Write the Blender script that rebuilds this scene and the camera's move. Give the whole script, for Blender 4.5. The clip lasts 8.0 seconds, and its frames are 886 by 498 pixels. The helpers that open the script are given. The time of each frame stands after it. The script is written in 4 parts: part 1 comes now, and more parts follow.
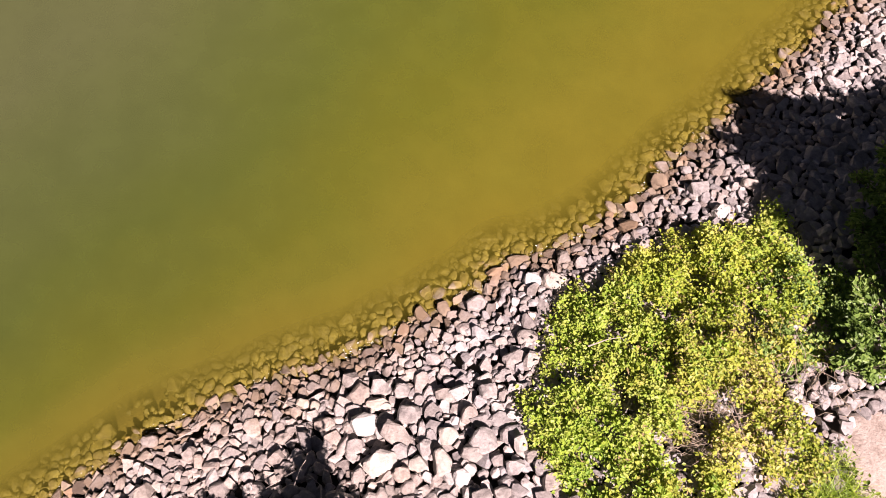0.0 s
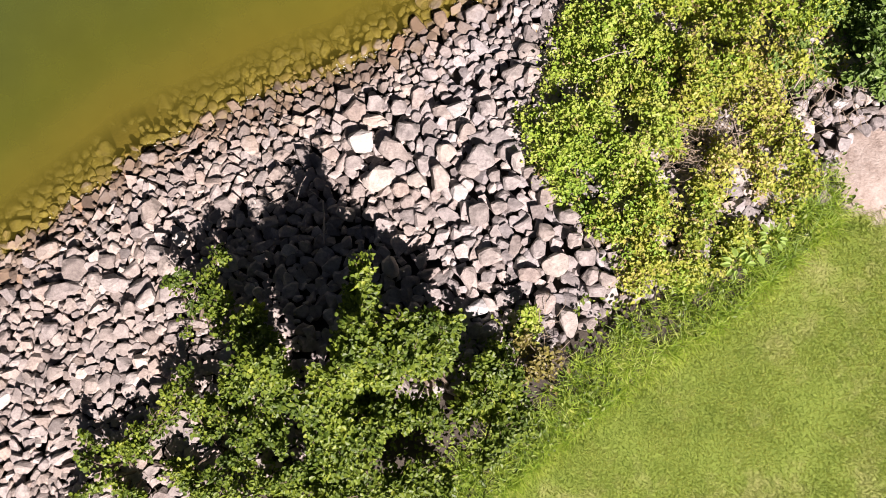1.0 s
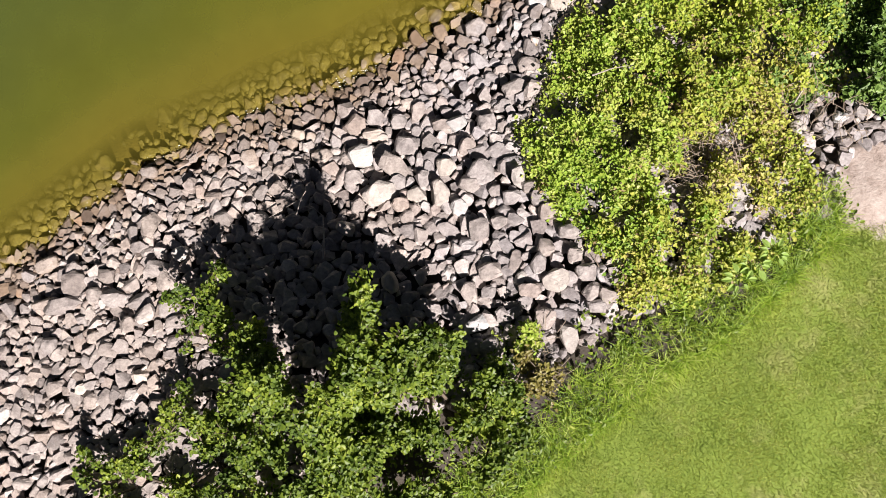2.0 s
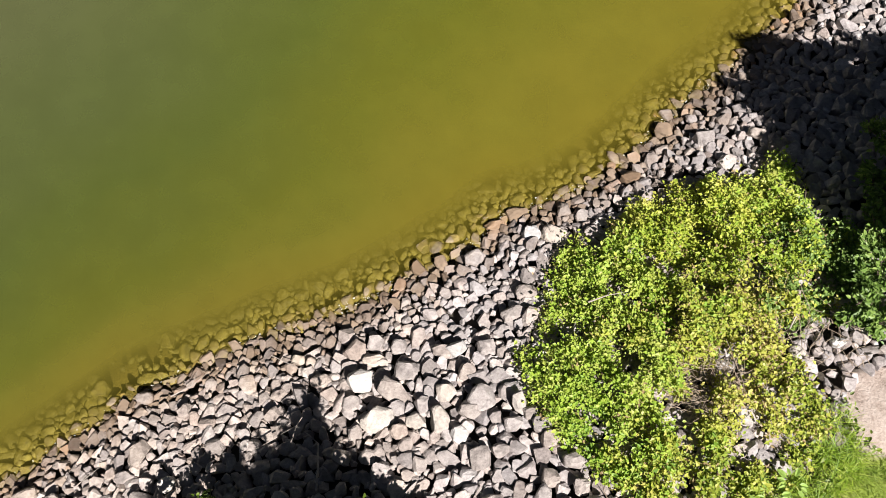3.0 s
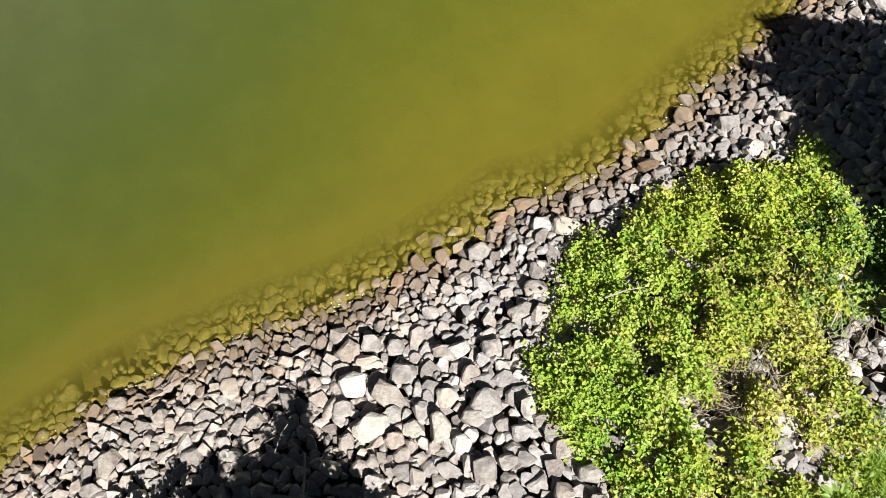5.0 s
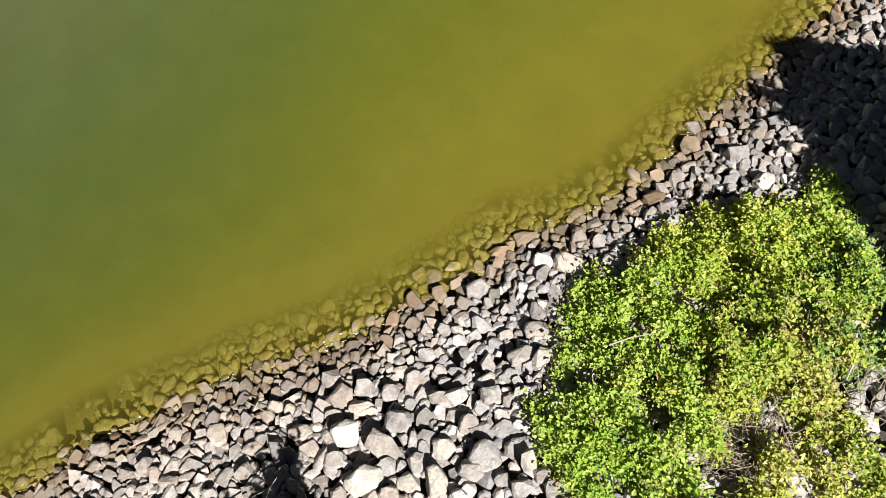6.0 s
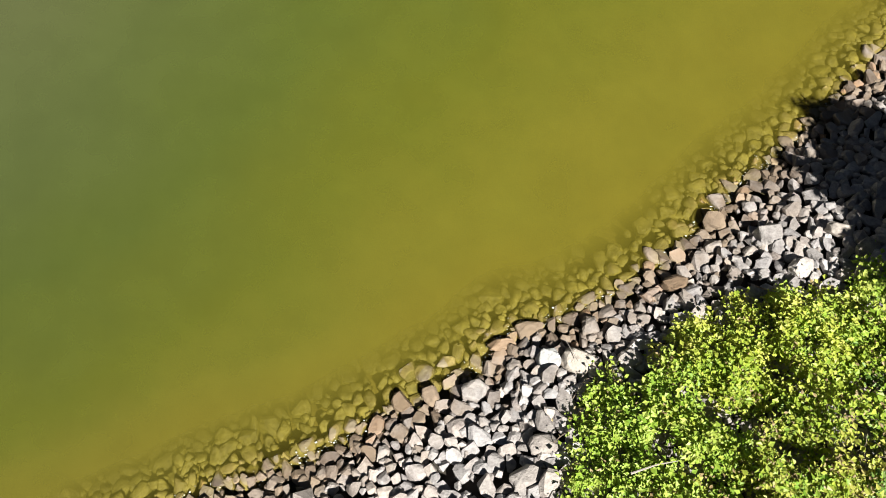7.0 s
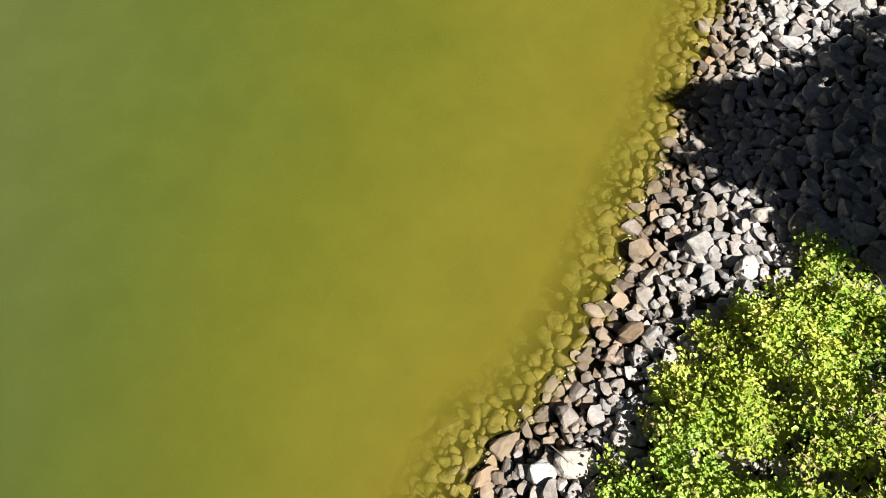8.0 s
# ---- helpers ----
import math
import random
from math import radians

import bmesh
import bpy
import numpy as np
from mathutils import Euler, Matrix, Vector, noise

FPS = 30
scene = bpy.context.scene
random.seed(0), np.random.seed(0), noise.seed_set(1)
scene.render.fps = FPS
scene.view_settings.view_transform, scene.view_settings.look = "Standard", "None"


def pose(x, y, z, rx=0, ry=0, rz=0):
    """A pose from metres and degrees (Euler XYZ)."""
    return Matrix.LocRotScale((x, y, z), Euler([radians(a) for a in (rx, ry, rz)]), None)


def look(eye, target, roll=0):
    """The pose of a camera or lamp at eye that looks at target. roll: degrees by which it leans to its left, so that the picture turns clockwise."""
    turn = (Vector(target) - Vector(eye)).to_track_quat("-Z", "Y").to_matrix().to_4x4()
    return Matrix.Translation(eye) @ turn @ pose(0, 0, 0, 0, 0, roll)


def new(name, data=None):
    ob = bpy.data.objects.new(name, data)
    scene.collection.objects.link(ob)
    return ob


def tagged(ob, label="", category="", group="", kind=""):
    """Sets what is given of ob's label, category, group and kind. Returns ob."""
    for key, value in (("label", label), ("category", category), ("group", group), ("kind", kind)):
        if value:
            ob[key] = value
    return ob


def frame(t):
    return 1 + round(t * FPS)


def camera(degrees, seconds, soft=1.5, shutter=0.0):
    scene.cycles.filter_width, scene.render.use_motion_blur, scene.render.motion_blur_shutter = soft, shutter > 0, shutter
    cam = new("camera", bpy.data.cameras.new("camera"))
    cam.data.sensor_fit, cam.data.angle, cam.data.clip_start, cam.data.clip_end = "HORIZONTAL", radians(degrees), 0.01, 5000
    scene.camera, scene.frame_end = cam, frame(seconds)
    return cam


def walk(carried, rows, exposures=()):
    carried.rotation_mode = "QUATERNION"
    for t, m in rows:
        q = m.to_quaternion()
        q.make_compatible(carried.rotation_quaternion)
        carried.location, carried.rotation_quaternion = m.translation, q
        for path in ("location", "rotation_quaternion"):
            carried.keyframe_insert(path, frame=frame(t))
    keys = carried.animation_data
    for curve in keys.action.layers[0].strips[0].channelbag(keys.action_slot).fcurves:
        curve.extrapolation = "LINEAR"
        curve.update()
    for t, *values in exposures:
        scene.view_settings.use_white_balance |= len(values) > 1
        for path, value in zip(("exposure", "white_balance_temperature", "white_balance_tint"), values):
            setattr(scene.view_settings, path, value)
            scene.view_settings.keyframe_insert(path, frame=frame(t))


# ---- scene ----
# Camera: a drone about 12 m up that tilts to straight down and back, then flies out over the water.
cam = camera(63.25, 8.0, soft=0.65)
PATH = [
    (0.0, pose(-0.249, -4.490, 12.876, 22.86, 0.11, -2.75)),
    (0.2, pose(-0.275, -4.525, 12.805, 18.72, 0.02, -2.80)),
    (0.5, pose(-0.310, -4.535, 12.708, 11.94, -0.12, -2.79)),
    (0.9, pose(-0.275, -4.370, 12.678, 2.05, -0.17, -2.85)),
    (1.0, pose(-0.271, -4.338, 12.676, 0.08, -0.18, -2.95)),
    (1.2, pose(-0.258, -4.316, 12.660, 0.00, -0.14, -2.95)),
    (1.95, pose(-0.240, -4.190, 12.645, 0.10, -0.06, -3.03)),
    (2.3, pose(-0.229, -4.135, 12.638, 6.01, -0.03, -3.09)),
    (2.5, pose(-0.214, -4.167, 12.632, 9.85, 0.02, -3.09)),
    (2.8, pose(-0.208, -4.220, 12.630, 15.45, 0.06, -3.02)),
    (3.0, pose(-0.207, -4.248, 12.620, 18.57, 0.10, -2.98)),
    (3.5, pose(-0.196, -4.324, 12.436, 19.79, 0.26, -2.88)),
    (4.0, pose(-0.181, -4.326, 12.063, 19.84, 0.34, -2.78)),
    (5.5, pose(-0.148, -3.981, 11.398, 19.31, 0.34, -2.70)),
    (6.0, pose(-0.102, -3.420, 11.290, 19.11, 0.24, -2.66)),
    (6.5, pose(-0.046, -2.811, 10.841, 19.89, 0.16, -2.64)),
    (7.0, pose(-0.011, -2.035, 10.228, 21.16, -0.25, -2.63)),
    (7.5, pose(0.123, -1.218, 9.678, 22.96, -0.48, -2.73)),
    (7.7, pose(0.150, -0.907, 9.522, 23.91, -0.62, -3.60)),
    (7.8, pose(0.120, -0.778, 9.448, 24.36, -0.50, -9.45)),
    (7.9, pose(0.084, -0.652, 9.410, 24.82, -0.14, -17.68)),
    (8.0, pose(0.041, -0.506, 9.383, 24.96, 0.28, -26.03)),
]
walk(cam, PATH, [(0.0, 1.1, 7100, 33), (0.5, 0.94, 7000, 29), (1.2, 0.89, 6780, 21), (2.3, 0.82, 6620, 15), (3.0, 0.92, 6600, 12), (3.4, 0.93, 6450, 5), (5.5, 0.94, 6450, 5), (7.0, 1.07, 6500, 4), (8.0, 1.21, 6500, 3)])

# ---- light ----
SUN_FROM = Vector((0.315, -0.585, 0.86)).normalized()
world = bpy.data.worlds.new("sky")
scene.world = world
world.use_nodes = True
wn = world.node_tree.nodes
sky = wn.new("ShaderNodeTexSky")
sky.sky_type, sky.sun_disc = "NISHITA", False
sky.sun_elevation = math.asin(SUN_FROM.z)
sky.sun_rotation = math.atan2(SUN_FROM.x, SUN_FROM.y)
wn["Background"].inputs["Strength"].default_value = 0.0078
world.node_tree.links.new(sky.outputs[0], wn["Background"].inputs["Color"])
sun = new("sun", bpy.data.lights.new("sun", "SUN"))
sun.data.energy, sun.data.angle, sun.data.color = 5.1, radians(0.53), (1.0, 0.965, 0.92)
sun.matrix_world = look(SUN_FROM * 60, (0, 0, 0))


# ---- the lie of the land ----
SHORE = np.array([(-300, -160), (-40, -21.5), (-16, -8.9), (-8.0, -4.15), (-6.93, -3.36), (-5.95, -2.75), (-5.36, -2.32), (-4.46, -1.97), (-3.76, -1.7),
                  (-3.0, -1.39), (-2.22, -1.18), (-1.43, -0.92), (-0.7, -0.55), (-0.11, -0.22), (0.65, 0.08), (0.84, 0.35), (1.25, 0.62), (1.98, 0.72),
                  (2.81, 1.1), (3.88, 1.78), (4.25, 2.13), (4.97, 2.81), (5.72, 3.29), (6.16, 3.59), (7.05, 4.45), (8.0, 5.3), (16, 12), (40, 32), (300, 240)], float)


def inland(pts):
    """Distance from the waterline, positive on land, for rows of x, y."""
    pts = np.atleast_2d(np.asarray(pts, float))[:, :2]
    best, side = np.full(len(pts), 1e9), np.ones(len(pts))
    for a, b in zip(SHORE[:-1], SHORE[1:]):
        ab = b - a
        u = np.clip(((pts - a) @ ab) / (ab @ ab), 0, 1)
        q = pts - a - u[:, None] * ab
        d = np.hypot(q[:, 0], q[:, 1])
        near = d < best
        best[near] = d[near]
        side[near] = np.where(ab[0] * q[near, 1] - ab[1] * q[near, 0] < 0, 1, -1)
    return best * side


def bank(d):
    """Height of the ground at a distance from the waterline."""
    return np.interp(d, [-300, -30, -14, -8, -4, -1.6, -0.9, -0.4, 0, 0.3, 0.75, 1.75, 2.75, 3.75, 4.75, 5.75, 40, 300],
                     [-9, -5, -2.5, -1.55, -0.95, -0.56, -0.32, -0.17, -0.06, 0.1, 0.34, 0.80, 1.22, 1.6, 1.92, 2.1, 2.5, 4])


def terrain(pts, d):
    """Height of the bare ground at points with their distance from the waterline: the bed falls away faster to the west."""
    pts = np.atleast_2d(pts)
    steep = np.interp(pts[:, 0] + 0.4 * pts[:, 1], [-9, -4, 0, 4, 8], [1.85, 1.62, 1.2, 1.0, 0.95])
    return bank(d) * (1 + (steep - 1) * np.clip((-d - 0.65) / 1.0, 0, 1))


def ground_z(x, y):
    return float(bank(inland([(x, y)]))[0])


LAWN_EDGE = np.array([(-300, -175), (-9.0, -13.2), (0.37, -8.0), (1.41, -7.22), (2.27, -6.61), (3.14, -5.99), (3.99, -5.54), (4.87, -4.75), (5.74, -4.13), (6.3, -4.1), (7.5, -3.9), (9, -2.6), (14, 2), (300, 235)])


def edge_y(x):
    return np.interp(x, LAWN_EDGE[:, 0], LAWN_EDGE[:, 1])


# ---- node helpers ----
def material(name):
    m = bpy.data.materials.new(name)
    m.use_nodes = True
    nt = m.node_tree
    return m, nt, nt.nodes["Principled BSDF"]


def node(nt, kind, **values):
    n = nt.nodes.new(kind)
    for key, value in values.items():
        if key.startswith("in_"):
            n.inputs[int(key[3:])].default_value = value
    return n


def noise_of(nt, scale, detail=4.0, rough=0.55, where=None):
    n = nt.nodes.new("ShaderNodeTexNoise")
    n.inputs["Scale"].default_value, n.inputs["Detail"].default_value, n.inputs["Roughness"].default_value = scale, detail, rough
    if where is None:
        where = nt.nodes.new("ShaderNodeNewGeometry").outputs["Position"]
    nt.links.new(where, n.inputs["Vector"])
    return n.outputs["Fac"]


def ramp(nt, value, *stops):
    r = nt.nodes.new("ShaderNodeValToRGB")
    els = r.color_ramp.elements
    while len(els) < len(stops):
        els.new(0.5)
    for e, (at, col) in zip(els, stops):
        e.position = at
        e.color = (*col, 1) if len(col) == 3 else (col[0], col[0], col[0], 1)
    nt.links.new(value, r.inputs[0])
    return r.outputs["Color"]


def mixed(nt, fac, a, b, how="MIX"):
    m = nt.nodes.new("ShaderNodeMix")
    m.data_type, m.blend_type = "RGBA", how
    for sock, v in ((m.inputs["Factor"], fac), (m.inputs["A"], a), (m.inputs["B"], b)):
        if isinstance(v, bpy.types.NodeSocket):
            nt.links.new(v, sock)
        elif isinstance(v, (int, float)):
            sock.default_value = v
        else:
            sock.default_value = (*v, 1)
    return m.outputs["Result"]


def maths(nt, op, a, b=0.0):
    m = nt.nodes.new("ShaderNodeMath")
    m.operation = op
    for sock, v in ((m.inputs[0], a), (m.inputs[1], b)):
        if isinstance(v, bpy.types.NodeSocket):
            nt.links.new(v, sock)
        else:
            sock.default_value = v
    return m.outputs[0]


def ranged(nt, value, lo, hi, to_lo=0.0, to_hi=1.0):
    m = nt.nodes.new("ShaderNodeMapRange")
    nt.links.new(value, m.inputs[0])
    m.inputs[1].default_value, m.inputs[2].default_value, m.inputs[3].default_value, m.inputs[4].default_value = lo, hi, to_lo, to_hi
    return m.outputs[0]


def bumped(nt, bsdf, height, strength, distance):
    b = nt.nodes.new("ShaderNodeBump")
    b.inputs["Strength"].default_value, b.inputs["Distance"].default_value = strength, distance
    nt.links.new(height, b.inputs["Height"])
    nt.links.new(b.outputs[0], bsdf.inputs["Normal"])


def height_of_place(nt):
    s = nt.nodes.new("ShaderNodeSeparateXYZ")
    nt.links.new(nt.nodes.new("ShaderNodeNewGeometry").outputs["Position"], s.inputs[0])
    return s.outputs[2]


# ---- materials ----
def stone_material(name, per_island, tones, grainy=0.8):
    m, nt, bsdf = material(name)
    if per_island:
        rnd = nt.nodes.new("ShaderNodeNewGeometry").outputs["Random Per Island"]
    else:
        rnd = nt.nodes.new("ShaderNodeObjectInfo").outputs["Random"]
    base = ramp(nt, rnd, *tones)
    other = maths(nt, "FRACT", maths(nt, "MULTIPLY", rnd, 17.31))
    tint = ramp(nt, other, (0.0, (1.10, 0.98, 0.86)), (0.30, (1.03, 1.0, 0.96)), (0.62, (0.99, 1.0, 1.02)), (0.86, (0.94, 0.98, 1.04)), (1.0, (1.13, 0.96, 0.83)))
    base = mixed(nt, 0.5, base, tint, "MULTIPLY")
    place = nt.nodes.new("ShaderNodeSeparateXYZ")
    nt.links.new(nt.nodes.new("ShaderNodeNewGeometry").outputs["Position"], place.inputs[0])
    dusty = ranged(nt, maths(nt, "ADD", place.outputs[0], maths(nt, "MULTIPLY", maths(nt, "SUBTRACT", noise_of(nt, 0.5, 3), 0.5), 6.0)), 0.5, -3.0)
    base = mixed(nt, dusty, base, mixed(nt, 1.0, base, (1.05, 1.01, 0.95), "MULTIPLY"))
    blotch = ramp(nt, noise_of(nt, 6.5, 4, 0.6), (0.30, (0.66, 0.63, 0.62)), (0.62, (1.12, 1.1, 1.07)))
    base = mixed(nt, min(1.0, grainy * 1.2), base, blotch, "MULTIPLY")
    grain = ramp(nt, noise_of(nt, 24, 6, 0.75), (0.30, (0.62, 0.60, 0.59)), (0.60, (1.12, 1.11, 1.09)))
    base = mixed(nt, grainy, base, grain, "MULTIPLY")
    z = height_of_place(nt)
    wob = maths(nt, "MULTIPLY", maths(nt, "SUBTRACT", noise_of(nt, 2.3, 3), 0.5), 0.5)
    zz = maths(nt, "ADD", z, maths(nt, "ADD", wob, maths(nt, "MULTIPLY", maths(nt, "SUBTRACT", other, 0.5), 0.22)))
    rust = maths(nt, "MULTIPLY", ranged(nt, zz, 0.42, 0.10), 0.9)
    iron = ramp(nt, maths(nt, "FRACT", maths(nt, "MULTIPLY", rnd, 41.7)), (0.0, (0.085, 0.055, 0.035)), (0.45, (0.17, 0.118, 0.075)), (0.85, (0.24, 0.18, 0.13)), (1.0, (0.27, 0.155, 0.078)))
    base = mixed(nt, rust, base, mixed(nt, ranged(nt, noise_of(nt, 8, 4), 0.3, 0.7), iron, mixed(nt, 1.0, iron, (1.3, 1.28, 1.25), "MULTIPLY")))
    algae = ranged(nt, z, 0.05, -0.07)
    base = mixed(nt, algae, base, mixed(nt, ranged(nt, noise_of(nt, 7, 4), 0.3, 0.7), (0.125, 0.102, 0.027), (0.345, 0.288, 0.083)))
    nt.links.new(base, bsdf.inputs["Base Color"])
    nt.links.new(ranged(nt, zz, 0.12, 0.0, 0.86, 0.42), bsdf.inputs["Roughness"])
    rough = maths(nt, "ADD", noise_of(nt, 11, 6, 0.7), maths(nt, "MULTIPLY", noise_of(nt, 45, 3), 0.3))
    bumped(nt, bsdf, rough, 0.75, 0.045)
    return m


GREY_STONE = ((0.0, (0.265, 0.246, 0.248)), (0.25, (0.338, 0.316, 0.319)), (0.6, (0.393, 0.369, 0.373)), (0.9, (0.448, 0.423, 0.427)), (1.0, (0.565, 0.543, 0.545)))
stone_mat = stone_material("riprap_stone", False, GREY_STONE)
stone_bulk_mat = stone_material("riprap_stone_mass", True, GREY_STONE)
white_stone_mat = stone_material("white_limestone", False, ((0.0, (0.47, 0.457, 0.447)), (1.0, (0.56, 0.547, 0.537))), 0.4)
pale_stone_mat = stone_material("cream_limestone", False, ((0.0, (0.42, 0.385, 0.36)), (1.0, (0.52, 0.485, 0.455))), 0.6)
dark_stone_mat = stone_material("grey_granite", False, ((0.0, (0.31, 0.285, 0.28)), (1.0, (0.41, 0.38, 0.375))))
brown_stone_mat = stone_material("brown_sandstone", False, ((0.0, (0.25, 0.175, 0.12)), (1.0, (0.34, 0.255, 0.185))))


def ground_material():
    m, nt, bsdf = material("bank_soil")
    at = nt.nodes.new("ShaderNodeAttribute")
    at.attribute_name = "inland"
    d = maths(nt, "ADD", at.outputs["Fac"], maths(nt, "MULTIPLY", maths(nt, "SUBTRACT", noise_of(nt, 1.6, 4), 0.5), 0.7))
    bed = mixed(nt, noise_of(nt, 1.1, 5), (0.17, 0.13, 0.025), (0.25, 0.19, 0.04))
    soil = mixed(nt, noise_of(nt, 9, 5), (0.035, 0.03, 0.025), (0.11, 0.09, 0.07))
    turf = mixed(nt, noise_of(nt, 30, 4), (0.12, 0.18, 0.026), (0.23, 0.30, 0.045))
    turf = mixed(nt, ranged(nt, noise_of(nt, 0.9, 6, 0.7), 0.50, 0.66, 0.0, 0.75), turf, (0.33, 0.33, 0.12))
    c = mixed(nt, ranged(nt, d, -0.2, 0.15), bed, soil)
    lawn = nt.nodes.new("ShaderNodeAttribute")
    lawn.attribute_name = "lawn"
    worn = maths(nt, "ADD", lawn.outputs["Fac"], maths(nt, "MULTIPLY", maths(nt, "SUBTRACT", noise_of(nt, 1.7, 5), 0.5), 0.9))
    turf = mixed(nt, ranged(nt, worn, 0.30, 0.05), turf, (0.27, 0.34, 0.05))
    c = mixed(nt, ranged(nt, maths(nt, "ADD", lawn.outputs["Fac"], maths(nt, "MULTIPLY", maths(nt, "SUBTRACT", noise_of(nt, 3, 4), 0.5), 0.5)), -0.25, 0.1), c, turf)
    geo = nt.nodes.new("ShaderNodeNewGeometry")
    sub = nt.nodes.new("ShaderNodeVectorMath")
    sub.operation = "SUBTRACT"
    sub.inputs[1].default_value = (6.75, -3.55, 2.0)
    nt.links.new(geo.outputs["Position"], sub.inputs[0])
    scl = nt.nodes.new("ShaderNodeVectorMath")
    scl.operation = "MULTIPLY"
    scl.inputs[1].default_value = (0.85, 1.3, 0.0)
    nt.links.new(sub.outputs[0], scl.inputs[0])
    ln = nt.nodes.new("ShaderNodeVectorMath")
    ln.operation = "LENGTH"
    nt.links.new(scl.outputs[0], ln.inputs[0])
    edge = maths(nt, "ADD", ln.outputs["Value"], maths(nt, "MULTIPLY", maths(nt, "SUBTRACT", noise_of(nt, 4, 5), 0.5), 0.5))
    dirt = ramp(nt, noise_of(nt, 5, 8, 0.75), (0.28, (0.20, 0.15, 0.12)), (0.44, (0.42, 0.34, 0.295)), (0.7, (0.57, 0.49, 0.44)))
    c = mixed(nt, ranged(nt, edge, 1.12, 0.95), c, dirt)
    nt.links.new(c, bsdf.inputs["Base Color"])
    bsdf.inputs["Roughness"].default_value = 0.95
    bumped(nt, bsdf, noise_of(nt, 22, 6, 0.65), 0.6, 0.04)
    return m


def silt_material(name, start, cover, reach):
    """Cloudy water: thicker and greener where there is more water under the sheet; deepest, greyed as painted sky
    reflection.
    """
    m, nt, bsdf = material(name)
    nt.nodes.remove(bsdf)
    dif, clear, mix = nt.nodes.new("ShaderNodeBsdfDiffuse"), nt.nodes.new("ShaderNodeBsdfTransparent"), nt.nodes.new("ShaderNodeMixShader")
    under = nt.nodes.new("ShaderNodeAttribute")
    under.attribute_name = "under"
    depth = maths(nt, "ADD", under.outputs["Fac"], start)
    cloud = maths(nt, "MULTIPLY", maths(nt, "SUBTRACT", noise_of(nt, 0.45, 5), 0.5), 0.5)
    hue = ranged(nt, maths(nt, "ADD", depth, cloud), 0.0, 3.0)
    # The last two stops go greyer and bluer: sky reflection put into the colour.
    col = ramp(nt, hue, (0.10, (0.156, 0.135, 0.028)), (0.24, (0.144, 0.137, 0.029)), (0.36, (0.110, 0.120, 0.025)), (0.52, (0.086, 0.108, 0.032)), (0.72, (0.088, 0.109, 0.047)), (0.95, (0.103, 0.118, 0.066)))
    place = nt.nodes.new("ShaderNodeSeparateXYZ")
    nt.links.new(nt.nodes.new("ShaderNodeNewGeometry").outputs["Position"], place.inputs[0])
    along = maths(nt, "ADD", place.outputs[0], maths(nt, "MULTIPLY", place.outputs[1], 0.5))
    col = mixed(nt, ranged(nt, along, 2.0, -5.0), col, mixed(nt, 1.0, col, (0.86, 0.88, 1.06), "MULTIPLY"))
    nt.links.new(col, dif.inputs["Color"])
    patchy = ranged(nt, noise_of(nt, 1.2, 5), 0.2, 0.8, cover * 0.88, min(cover * 1.12, 1.0))
    nt.links.new(maths(nt, "MULTIPLY", ranged(nt, under.outputs["Fac"], 0.0, reach), patchy), mix.inputs[0])
    nt.links.new(clear.outputs[0], mix.inputs[1])
    nt.links.new(dif.outputs[0], mix.inputs[2])
    nt.links.new(mix.outputs[0], nt.nodes["Material Output"].inputs["Surface"])
    return m


def water_material():
    m, nt, bsdf = material("lake_surface")
    nt.nodes.remove(bsdf)
    clear, gloss, mix = nt.nodes.new("ShaderNodeBsdfTransparent"), nt.nodes.new("ShaderNodeBsdfGlossy"), nt.nodes.new("ShaderNodeMixShader")
    clear.inputs["Color"].default_value = (0.95, 0.93, 0.72, 1)
    gloss.inputs["Roughness"].default_value = 0.06
    fres = nt.nodes.new("ShaderNodeFresnel")
    fres.inputs["IOR"].default_value = 1.33
    bump = nt.nodes.new("ShaderNodeBump")
    bump.inputs["Strength"].default_value, bump.inputs["Distance"].default_value = 0.25, 0.02
    nt.links.new(maths(nt, "ADD", noise_of(nt, 3.0, 3), maths(nt, "MULTIPLY", noise_of(nt, 17, 2), 0.15)), bump.inputs["Height"])
    nt.links.new(bump.outputs[0], gloss.inputs["Normal"])
    nt.links.new(fres.outputs[0], mix.inputs[0])
    nt.links.new(clear.outputs[0], mix.inputs[1])
    nt.links.new(gloss.outputs[0], mix.inputs[2])
    nt.links.new(mix.outputs[0], nt.nodes["Material Output"].inputs["Surface"])
    return m


